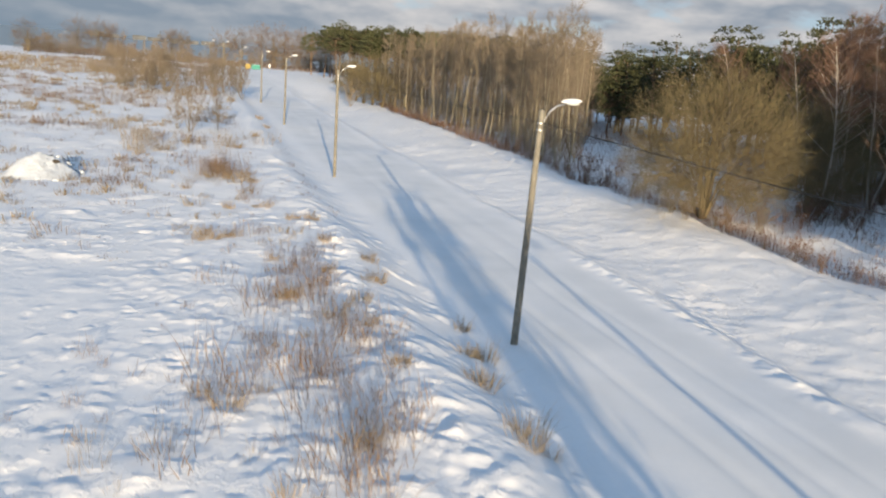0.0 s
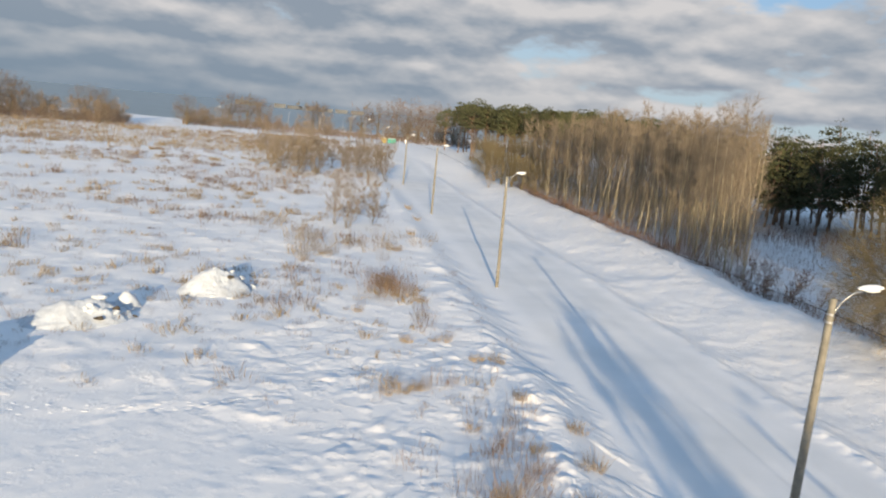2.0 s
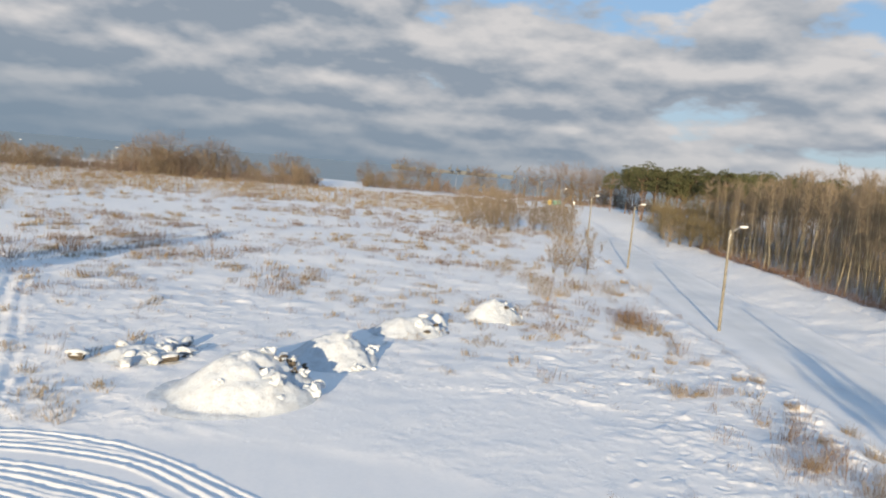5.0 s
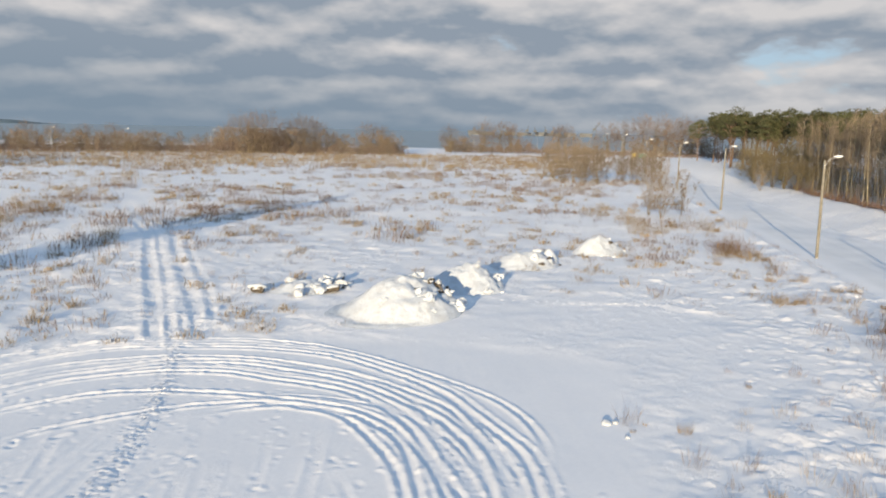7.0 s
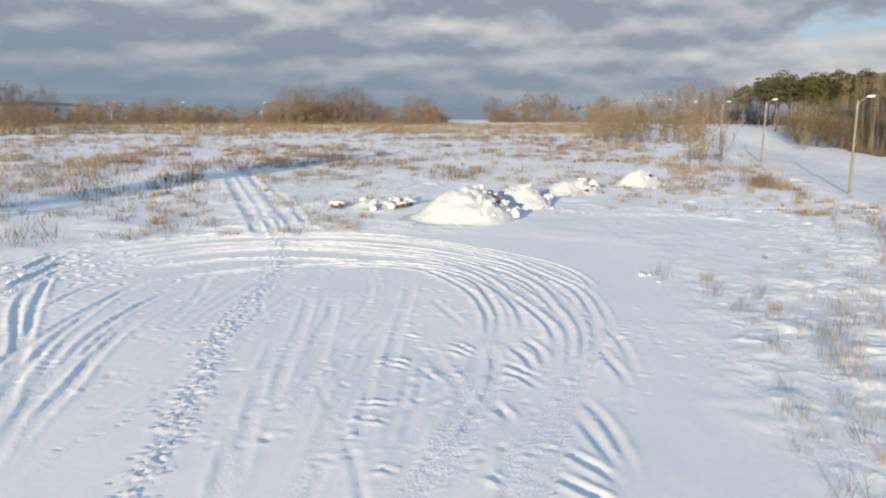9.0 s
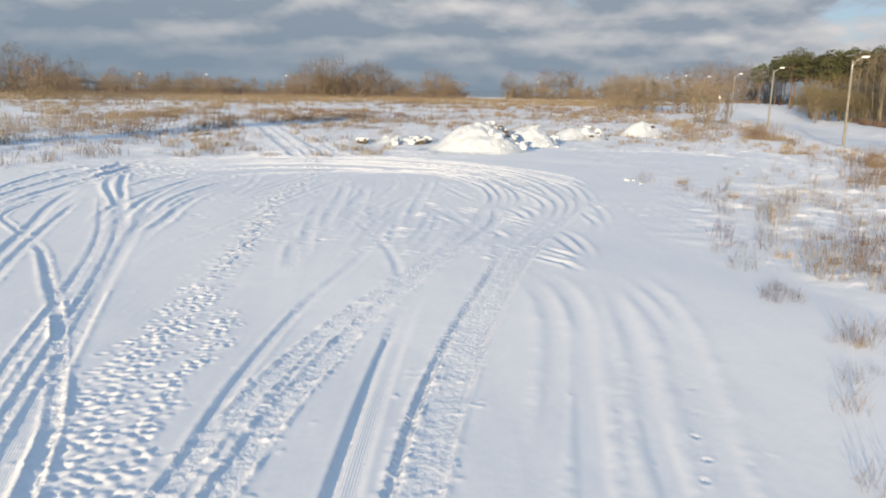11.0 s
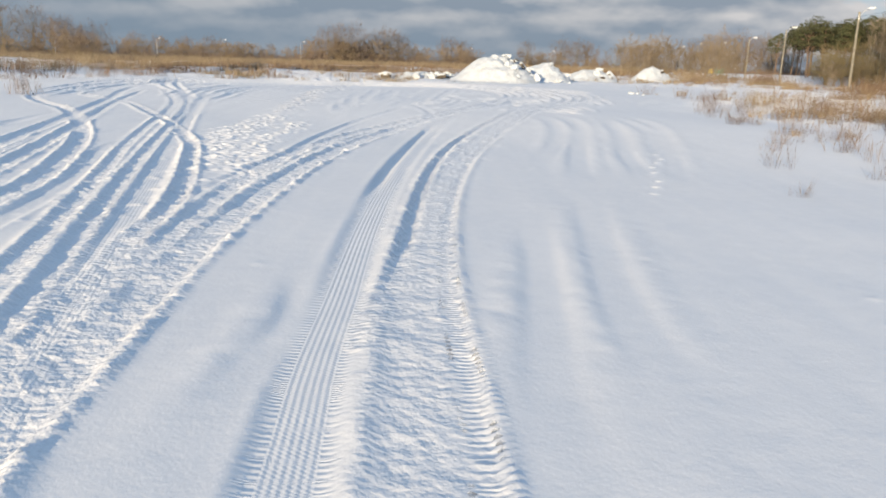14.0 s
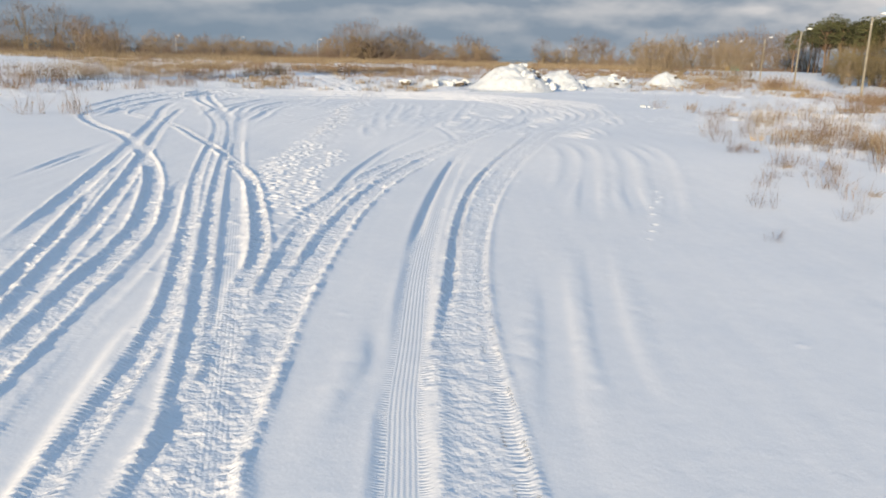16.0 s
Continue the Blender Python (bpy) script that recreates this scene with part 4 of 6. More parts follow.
# ---- lamp posts along the lane ----
def build_lamp_post(height=7.5):
    post = new("street_lamp")
    t = Tubes()
    t.tube([Vector((0, 0, z)) for z in (-0.4, 0.0, height * 0.5, height - 0.02, height)], [0.125, 0.12, 0.105, 0.088, 0.07], 12)
    t.link("pole", POLE_WOOD, post, smooth=True)
    b = Tubes()
    a = [Vector((0.0, 0.0, height - 0.55)), Vector((0.10, 0, height - 0.35)), Vector((0.24, 0, height - 0.05)), Vector((0.48, 0, height + 0.14)), Vector((0.72, 0, height + 0.22))]
    b.tube(a, [0.028] * 5, 8)
    b.link("bracket", STEEL, post, "thin galvanised bracket arm", True)
    for z in (height - 0.62, height - 0.42):
        c = Tubes()
        c.tube([Vector((0, 0, z)), Vector((0, 0, z + 0.05))], [0.098, 0.098], 12)
        c.link("clamp", STEEL, post)
    bm = bmesh.new()
    bmesh.ops.create_uvsphere(bm, u_segments=14, v_segments=8, radius=1.0)
    for v in bm.verts:
        x = v.co.x
        v.co = Vector((0.95 + 0.36 * x, 0.135 * v.co.y * (1 - 0.25 * max(0, -x)), height + 0.30 + 0.10 * v.co.z * (1 if v.co.z > 0 else 0.45) + 0.03 * x))
    head = part("lamp_head", bm, LAMP_WHITE, post, "pale lamp head with snow on top", True)
    bm = bmesh.new()
    bmesh.ops.create_uvsphere(bm, u_segments=12, v_segments=6, radius=1.0)
    for v in bm.verts:
        v.co = Vector((0.99 + 0.25 * v.co.x, 0.10 * v.co.y, height + 0.265 + 0.07 * min(v.co.z, 0.2)))
    part("lens", bm, GLASS_DIM, head, smooth=True)
    return tagged(post, "tall weathered wooden street lamp post with a curved arm", "street lamp", "street lamps along the lane")


LAMP_FEET = [on_lane(s, u) for s, u in ((-33.0, 0.0), (0.0, 0.0), (32.1, -0.31), (66.65, -0.15), (99.9, -0.1), (133.0, -1.5), (167.0, -3.5), (201.0, -6.0))]
LAMP_TURN = math.atan2(ACROSS[1], ACROSS[0])
lamp = build_lamp_post()
for k, (x, y) in enumerate(LAMP_FEET):
    m = pose(x, y, ground_z(x, y), 0, 0, math.degrees(LAMP_TURN) + (0, 0, 3, -2, 4, 0, 5, -4)[k]) @ pose(0, 0, 0, (0, 0, -0.6, 0.5, 0, 0.4, 0, 0)[k], (0, 0.4, -0.5, 0.3, 0, 0, 0, 0)[k])
    if k == 0:
        lamp.matrix_basis = m
    else:
        copy_thing(lamp, m)


def build_cable(a, b, sag=0.12):
    """A black cable strung from one post to the next, just under the bracket arms."""
    t = Tubes()
    t.tube([a.lerp(b, f / 12) + Vector((0, 0, -4 * sag * (f / 12) * (1 - f / 12))) for f in range(13)], [0.011] * 13, 5)
    return tagged(t.link("overhead_cable", CABLE, smooth=True), "thin black overhead cable strung between wooden lamp posts", "cable", "cables between the lamp posts")


tops = [Vector((x + 0.085 * ACROSS[0], y + 0.085 * ACROSS[1], ground_z(x, y) + 7.12)) for x, y in LAMP_FEET]
for a, b in zip(tops, tops[1:]):
    build_cable(a, b)


# ---- trees ----
def wander(rng, start, way, length, steps, bend, lift=0.0):
    pts, p, d = [start.copy()], start.copy(), way.normalized()
    for _ in range(steps):
        d = (d + unit(rng) * bend + Vector((0, 0, lift))).normalized()
        p = p + d * (length / steps)
        pts.append(p.copy())
    return pts


def at_line(pts, f):
    f = min(max(f, 0), 0.999) * (len(pts) - 1)
    i = int(f)
    return pts[i].lerp(pts[i + 1], f - i), (pts[i + 1] - pts[i]).normalized()


def build_tree(name, label, category, group, bark, twig, h=13.0, r=0.11, crown=0.4, limbs=26, reach=0.16, rise=0.9, subs=4, twigs=12,
               twig_len=0.55, twig_w=0.008, stems=1, bend=0.06, seed=1, limb_sides=3, splay=0.62, narrow=0.75, pale_limbs=False):
    """A bare tree: a tapered trunk or several stems, limbs that rise from it, side branches and a haze of twigs."""
    rng = random.Random(seed)
    tree = new(name)
    body, top = Tubes(), Tubes()
    for k in range(stems):
        lean = unit(rng)
        lean.z = 0
        tip = 0.04 if stems == 1 else splay * (k + 0.5) / stems
        way = Vector((0, 0, 1)) + lean.normalized() * tip
        hh = h * (1 if k == 0 else rng.uniform(0.8, 1.0) / (1 + (0.25 if splay < 1.3 else 0.5) * tip))
        rr = r * (1 if k == 0 else rng.uniform(0.6, 0.9))
        start = Vector((0, 0, -0.25)) + (lean * r * 1.2 if stems > 1 else Vector())
        trunk = wander(rng, start, way, hh, 9, bend, 0.03)
        body.tube(trunk, [rr * (1.25 if i == 0 else (1 - i / 9) ** 0.8 + 0.06) for i in range(10)], 6 if r > 0.07 and limb_sides > 2 else 3)
        for _ in range(limbs):
            f = crown + (0.98 - crown) * rng.random() ** 0.85
            p, d = at_line(trunk, f)
            out = unit(rng)
            out.z = 0
            out = out.normalized() * (1 if rng.random() < 0.9 else 0.5) + Vector((0, 0, rise * rng.uniform(0.6, 1.3)))
            length = h * reach * rng.uniform(0.6, 1.25) * (1.15 - narrow * (f - crown) / (1.0 - crown))
            limb = wander(rng, p, out, length, 2, 0.14, 0.08)
            r0 = max(0.010, rr * 0.40 * (1.05 - f))
            (body if pale_limbs else top).tube(limb, [r0, r0 * 0.6, r0 * 0.15], limb_sides, False)
            for _ in range(subs):
                q, e = at_line(limb, rng.uniform(0.2, 0.98))
                sub = wander(rng, q, e + unit(rng) * 0.8 + Vector((0, 0, 0.25)), length * rng.uniform(0.3, 0.6), 1, 0.2, 0.05)
                top.blade(sub[0], sub[1], max(twig_w, r0 * 0.5), (sub[1] - sub[0]).cross(unit(rng)).normalized())
                for _ in range(twigs):
                    a, g = at_line(sub, rng.random())
                    w = (g + unit(rng) * 0.8 + Vector((0, 0, 0.2))).normalized()
                    side = w.cross(unit(rng)).normalized()
                    top.blade(a, a + w * twig_len * rng.uniform(0.5, 1.2), twig_w, side)
    body.link("trunk", bark, tree, smooth=True)
    top.link("crown", twig, tree)
    return tagged(tree, label, category, group)


def build_dome(name, label, category, group, bark, twig, h=8.0, w=8.0, stems=7, limbs=120, twigs=12, twig_len=0.7, twig_w=0.008, r=0.12, seed=1, low=-0.45, sides=4, lift=0.44):
    """A round-headed bare tree or bush: stems that fan out from one foot and end in a domed shell of fine twigs."""
    rng = random.Random(seed)
    tree = new(name)
    body, top = Tubes(), Tubes()
    mid, radii = Vector((0, 0, h * lift)), Vector((w / 2, w / 2, h * (1 - lift)))
    frames = []
    for k in range(stems):
        a, tilt = 2.4 * k + rng.uniform(-0.3, 0.3), (k + 0.4) / stems
        tip = mid + Vector((math.cos(a) * radii.x * 0.8 * tilt, math.sin(a) * radii.y * 0.8 * tilt, radii.z * (0.75 - 0.55 * tilt)))
        foot = Vector((math.cos(a), math.sin(a), 0)) * r * 1.5 + Vector((0, 0, -0.25))
        bow = foot.lerp(tip, 0.45) + Vector((math.cos(a), math.sin(a), 0)) * -0.06 * w + unit(rng) * 0.04 * h
        pts = [foot, foot.lerp(bow, 0.55), bow, bow.lerp(tip, 0.55) + unit(rng) * 0.03 * h, tip]
        rr = r * rng.uniform(0.6, 1.0)
        body.tube(pts, [rr * 1.2, rr * 0.85, rr * 0.6, rr * 0.35, rr * 0.12], sides + 1)
        frames.append(pts)
    for _ in range(limbs):
        d = unit(rng)
        while d.z < low:
            d = unit(rng)
        grow = 1 + 0.16 * noise.noise(d * 2.2 + Vector((seed * 1.7, 0, 0)))
        tip = mid + Vector((d.x * radii.x, d.y * radii.y, d.z * radii.z)) * grow * rng.uniform(0.72, 1.0)
        pts = min(frames, key=lambda p: (p[3] - tip).length + rng.uniform(0, 0.12) * w)
        start, _ = at_line(pts, rng.uniform(0.35, 0.95))
        bend = start.lerp(tip, 0.5) + Vector((0, 0, -0.03 * h)) + unit(rng) * 0.03 * h
        body.tube([start, bend, tip], [r * 0.16, r * 0.10, r * 0.04], 3 if sides > 3 else 2, False)
        for _ in range(twigs):
            f = rng.uniform(0.25, 1.0) ** 0.7
            q = start.lerp(bend, 2 * f) if f < 0.5 else bend.lerp(tip, 2 * f - 1)
            way = ((q - mid).normalized() * 0.7 + Vector((0, 0, 0.35)) + unit(rng) * 0.75).normalized()
            q = q + unit(rng) * 0.03 * w
            top.blade(q, q + way * twig_len * rng.uniform(0.5, 1.25), twig_w * rng.uniform(0.7, 1.3), way.cross(unit(rng)).normalized())
    body.link("trunk", bark, tree, smooth=True)
    top.link("crown", twig, tree)
    return tagged(tree, label, category, group)


def build_pine(h, r, seed, crown=0.55, spread=0.22, clumps=70, needles=24):
    """A Scots pine: a bare reddish trunk and a domed crown made of rounded clouds of needles on spreading limbs."""
    rng = random.Random(seed)
    tree = new("pine_tree")
    body, top = Tubes(), Tubes()
    trunk = wander(rng, Vector((0, 0, -0.3)), Vector((rng.gauss(0, 0.03), rng.gauss(0, 0.03), 1)), h * 0.93, 9, 0.04, 0.02)
    body.tube(trunk, [r * (1.2 if i == 0 else 1 - 0.095 * i) for i in range(10)], 7)
    mid = at_line(trunk, 0.5 + 0.5 * crown)[0]
    wide, tall = h * spread, h * (1 - crown) * 0.5
    for k in range(clumps):
        d = unit(rng)
        while d.z < -0.75:
            d = unit(rng)
        grow = (1 + 0.22 * noise.noise(d * 1.9 + Vector((seed * 2.3, 0, 0)))) * rng.uniform(0.62, 0.98)
        c = mid + Vector((d.x * wide, d.y * wide, d.z * tall + 0.1 * tall)) * grow
        if k % 2 == 0:
            start = at_line(trunk, max(crown * 0.95, min(0.97, (c.z - 0.10 * h) / h)))[0]
            body.tube([start, start.lerp(c, 0.55) + Vector((0, 0, 0.02 * h)), c], [0.05, 0.035, 0.015], 3, False)
        size = h * 0.060 * rng.uniform(0.75, 1.35)
        for _ in range(needles):
            v = unit(rng)
            v.z = abs(v.z) * 0.8 - 0.15
            a = c + Vector((v.x * size, v.y * size, v.z * size * 0.75)) * rng.random() ** 0.3
            w = (v + Vector((0, 0, 0.6)) + unit(rng) * 0.7).normalized()
            top.blade(a - w * 0.06, a + w * rng.uniform(0.18, 0.42), rng.uniform(0.07, 0.13), w.cross(unit(rng)).normalized())
    body.link("trunk", BARK_PINE, tree, smooth=True)
    top.link("crown", NEEDLES, tree)
    return tagged(tree, "dark green pine with a bare reddish trunk", "pine", "pines of the wood")


def scatter(kinds, places, rng, low=0.85, high=1.15, sink=0.0):
    """Copies of the kinds at the places; the first use of a kind is the built one itself."""
    used = set()
    for x, y, *scale in places:
        ob = rng.choice(kinds)
        k = scale[0] if scale else rng.uniform(low, high)
        m = pose(x, y, ground_z(x, y) - sink, rng.gauss(0, 1.2), rng.gauss(0, 1.2), rng.uniform(0, 360))
        if ob.name in used:
            c = copy_thing(ob, m)
        else:
            used.add(ob.name)
            ob.matrix_basis = m
            c = ob
        c.scale = (k, k, k * rng.uniform(0.94, 1.08))
    for ob in kinds:
        if ob.name not in used:
            for o in (*ob.children_recursive, ob):
                bpy.data.objects.remove(o)


RNG = random.Random(21)
grove = [build_tree("aspen_tree", "slender bare aspen with a pale straight trunk in the grove", "tree", "aspens of the grove", BARK_GROVE, TWIG_GROVE,
                    h=13.2, r=0.062, crown=0.27, limbs=28, reach=0.13, rise=1.5, subs=4, twigs=9, twig_len=0.8, twig_w=0.0075, narrow=0.55, seed=s) for s in range(6)]


def grove_places():
    out = []
    tries = 0
    while len(out) < 275 and tries < 9000:
        tries += 1
        s, u = RNG.uniform(36, 116), 0
        u = 22.5 + 27 * RNG.random() ** 1.25
        if s < 37 + (u - 21) * 1.65:
            continue
        x, y = on_lane(s, u)
        if all((x - a) ** 2 + (y - b) ** 2 > 1.1 for a, b, _ in out):
            out.append((x, y, RNG.uniform(0.82, 1.08) * (0.94 if s > 95 else 1.0)))
    return out


scatter(grove, grove_places(), RNG)
pines = [build_pine(15.0, 0.19, 50 + s, crown=0.48, spread=0.21, clumps=85, needles=30) for s in range(3)] + [build_pine(14.0, 0.2, 60 + s, crown=0.10, spread=0.23, clumps=110, needles=32) for s in range(3)]


def pine_places():
    out = []
    for _ in range(22):
        out.append((*on_lane(RNG.uniform(163, 225), RNG.uniform(21.5, 44)), RNG.uniform(0.9, 1.1)))
    for _ in range(40):
        s = RNG.uniform(116, 190)
        out.append((*on_lane(s, RNG.uniform(36 - 0.1 * (s - 116), 58)), RNG.uniform(0.86, 1.08)))
    return out


def dense_places():
    out = []
    for _ in range(95):
        s = RNG.uniform(-4, 118)
        out.append((*on_lane(s, RNG.uniform(52, 72) if s < 80 else RNG.uniform(50, 66)), RNG.uniform(0.86, 1.16) if s < 80 else RNG.uniform(0.66, 0.92)))
    for _ in range(46):
        out.append((*on_lane(RNG.uniform(-4, 42), RNG.uniform(46, 62)), RNG.uniform(0.82, 1.12)))
    return out


scatter(pines[:3], [(x, y, 0.98 * k) for x, y, k in pine_places()], RNG)
scatter(pines[3:], dense_places(), RNG)
wood = [build_pine(15.0, 0.2, 70 + s, crown=0.14, spread=0.25, clumps=60, needles=16) for s in range(2)]
# The southern pines are unseen, added to keep the sun off the wood's floor.
scatter(wood, [(*on_lane(RNG.uniform(-75, -2), RNG.uniform(25, 70)), RNG.uniform(0.85, 1.1)) for _ in range(50)] + [(*on_lane(RNG.uniform(-8, 118), RNG.uniform(62, 88)), RNG.uniform(0.88, 1.1)) for _ in range(52)] + [(*on_lane(RNG.uniform(-32, 0), RNG.uniform(26, 58)), RNG.uniform(0.85, 1.1)) for _ in range(44)], RNG)
willow = build_dome("willow_bush", "large rounded bare willow bush at the wood's edge", "bush", "willows at the wood's edge", BARK_WILLOW, TWIG_WILLOW, h=10.6, w=13.0, stems=15, limbs=760, twigs=34, twig_len=0.85, twig_w=0.0075,
                    r=0.115, seed=77, low=-0.8)
willow.matrix_basis = pose(7.2, 43.8, ground_z(7.2, 43.8), 0, 0, 30)
second_willow = copy_thing(willow, pose(16.5, 51.5, ground_z(16.5, 51.5), 0, 0, 140))
second_willow.scale = (0.72, 0.72, 0.86)
end_bushes = [build_dome("round_bush", "dense round-headed bare bush at the grove's far end", "bush", "bushes at the grove's end", BARK_WILLOW, TWIG_WILLOW, h=8.0, w=8.4, stems=7, limbs=150, twigs=16, twig_len=0.9,
                         twig_w=0.011, r=0.09, seed=300 + s, low=-0.75, sides=3) for s in range(2)]
scatter(end_bushes, [(*on_lane(s, u), k) for s, u, k in ((104, 22.5, 0.8), (109, 21.5, 0.85), (114, 20.8, 0.8), (119, 20.2, 0.85), (125, 20.0, 0.85), (131, 20.0, 0.9), (137, 21.0, 1.0), (144, 22.5, 1.05), (151, 24.5, 1.1),
                                                         (112, 26.5, 1.1), (120, 25.5, 1.15), (128, 25.0, 1.2), (136, 26.5, 1.25), (144, 28.5, 1.25), (116, 31, 1.25), (126, 31, 1.3), (137, 32, 1.3))], RNG)
birches = [build_tree("birch_tree", "white-barked birch with drooping brown twigs", "birch", "birches of the wood", BARK_BIRCH, TWIG_BIRCH, h=14.0, r=0.11, crown=0.34,
                      limbs=38, reach=0.27, rise=1.0, subs=6, twigs=15, twig_len=0.9, twig_w=0.008, seed=90 + s, bend=0.09, stems=1 + s % 2, splay=0.4, pale_limbs=True) for s in range(3)]
scatter(birches, [(20.0, 57.0, 1.05), (22.5, 61.0, 1.15), (17.5, 60.0, 0.95), (25.0, 70.0, 1.1)] + [(*on_lane(s, u), k) for s, u, k in ((14, 36, 1.0), (22, 34, 0.95), (8, 33, 0.9), (3, 28, 0.9), (27, 46, 1.0), (17, 48, 1.02), (31, 50, 1.0), (8, 45, 1.05), (0, 40, 1.0),
                                                      (12, 30, 0.8), (24, 41, 0.9), (36, 37, 0.9), (-5, 32, 1.0), (18, 42, 1.35), (26, 52, 1.3), (9, 38, 1.25), (34, 56, 1.2), (4, 46, 1.4), (13, 54, 1.4), (20, 58, 1.35), (-4, 42, 1.35))], RNG)
shrubs = [build_tree("bare_bush", "bare brown bush with many thin stems", "bush", "bushes beside the lane and field", BARK_WILLOW, TWIG_GROVE, h=5.2, r=0.030, crown=0.12, limbs=12,
                     reach=0.2, rise=1.3, subs=3, twigs=8, twig_len=0.5, twig_w=0.0055, stems=7, bend=0.09, seed=120 + s) for s in range(3)]
brush = [build_tree("brush_bush", "low reddish-brown brush at the edge of the wood", "bush", "brush of the wood", BARK_WILLOW, TWIG_BIRCH, h=2.0, r=0.02, crown=0.1, limbs=4,
                    reach=0.28, rise=1.2, subs=2, twigs=6, twig_len=0.4, twig_w=0.008, stems=5, bend=0.10, limb_sides=2, seed=140 + s) for s in range(3)]


def shrub_places():
    out = [(*on_lane(114.3, 16.8), 1.05), (-32.9, 52.0, 1.15), (-34.6, 53.2, 0.95), (-32.0, 55.5, 0.8)]
    for _ in range(26):
        out.append((RNG.uniform(-68, -47), RNG.uniform(90, 112), RNG.uniform(0.9, 1.5)))
    for _ in range(34):
        s = RNG.uniform(2, 46)
        out.append((*on_lane(s, RNG.uniform(37 + 0.2 * s, 60)), RNG.uniform(0.9, 1.6)))
    out += [(6.0, 42.6, 0.7), (8.6, 42.9, 0.65), (5.4, 44.6, 0.7), (9.3, 45.0, 0.8), (10.5, 41.5, 0.6)]
    out += [(*on_lane(-9.4, 8.0), 0.42), (*on_lane(-8.6, 8.7), 0.4), (*on_lane(-10.4, 8.6), 0.45)]
    return out


def brush_places():
    out = []
    for _ in range(90):
        s, u = RNG.uniform(-4, 42), 21.5 + 24 * RNG.random() ** 1.6
        out.append((*on_lane(s, u), RNG.uniform(0.4, 1.1)))
    for dx, dy, k in ((0, 0, 0.8), (1.1, 0.6, 0.7), (-0.9, 0.7, 0.65), (1.9, 1.5, 0.75), (0.6, 1.8, 0.7), (2.8, 0.8, 0.6), (-0.4, -0.8, 0.5)):
        out.append((11.0 + dx, 43.6 + dy, k))
    for _ in range(60):
        y = RNG.uniform(42, 62)
        out.append((RNG.uniform(11.5, 17) + 0.45 * (y - 42), y, RNG.uniform(0.4, 1.0)))
    for _ in range(45):
        out.append((*on_lane(RNG.uniform(30, 118), RNG.uniform(20.8, 26)), RNG.uniform(0.5, 1.1)))
    return out


scatter(brush, brush_places(), RNG)
scatter(shrubs, shrub_places(), RNG)

# ---- the far belts of trees behind the field ----
round_tops = [build_dome("round_tree", "round-headed bare tree in the far belt", "tree", "trees of the far belt", BARK_WILLOW, TWIG_RED, h=9.6, w=9.4, stems=6, limbs=130, twigs=14, twig_len=0.95,
                         twig_w=0.017, r=0.11, seed=150 + s, low=-0.5, sides=3) for s in range(3)]
hedge = [build_dome("hedge_bush", "dense ochre-brown thicket bush in the far belt", "bush", "thicket of the far belt", BARK_WILLOW, TWIG_OCHRE, h=4.8, w=5.6, stems=3, limbs=34, twigs=13, twig_len=0.95,
                    twig_w=0.022, r=0.06, seed=170 + s, low=-0.7, sides=3, lift=0.4) for s in range(3)]


def bearing(deg, d, from_x=-10.9, from_y=-18.3):
    return from_x - math.sin(radians(deg)) * d, from_y + math.cos(radians(deg)) * d


def belt_places():
    trees, low = [], []
    for deg, d, k in ((49.2, 232, 0.95), (48.2, 226, 1.08), (47.3, 228, 1.05), (45.4, 238, 0.98), (44.4, 236, 1.05), (43.6, 240, 0.95), (39.6, 250, 0.9), (38.6, 252, 0.8), (57.8, 262, 0.62), (61.4, 258, 0.6),
                      (63.0, 256, 0.72), (59.4, 262, 0.58), (65.5, 254, 0.7), (67.5, 250, 0.8), (69.5, 245, 0.9), (71.5, 240, 0.95), (33.4, 262, 0.8), (30.8, 300, 1.0), (29.6, 300, 1.05), (28.8, 303, 0.95), (24.7, 330, 1.2), (25.2, 332, 1.1),
                      (21.6, 300, 1.25), (20.4, 300, 1.25), (19.0, 295, 1.5), (18.2, 292, 1.5), (17.4, 300, 1.45), (16.4, 300, 1.45), (15.6, 296, 1.4), (14.9, 300, 1.3), (14.3, 290, 1.3)):
        trees.append((*bearing(deg, d), k * (1.75 if deg > 63 else 1.4 if deg > 55 else 1.3 if deg > 28 else 1.1)))
    # The nearest of the western belt stand well before the rest.
    trees += [(-159, 40.3, 0.78), (-166, 45.5, 0.8), (-171, 42.5, 0.95), (-156.5, 43.5, 0.6)]
    low += [(-157, 38.5, 1.1), (-161, 43.0, 1.2), (-155, 41.0, 0.9), (-168, 41.0, 1.3)]
    for k in range(190):
        deg = RNG.uniform(37.2, 74)
        d = RNG.uniform(222, 262)
        tall = 1.15 if 42.0 < deg < 51.5 else 0.9
        low.append((*bearing(deg, d), tall * RNG.uniform(0.85, 1.5)))
    for _ in range(26):
        low.append((*bearing(RNG.uniform(27.8, 33.8), RNG.uniform(255, 300)), RNG.uniform(0.7, 1.4)))
    for _ in range(34):
        low.append((*bearing(RNG.uniform(14, 26), RNG.uniform(270, 320)), RNG.uniform(0.7, 1.5)))
    return trees, low


belt_trees, belt_low = belt_places()
scatter(round_tops, belt_trees, RNG)
scatter(hedge, belt_low, RNG)


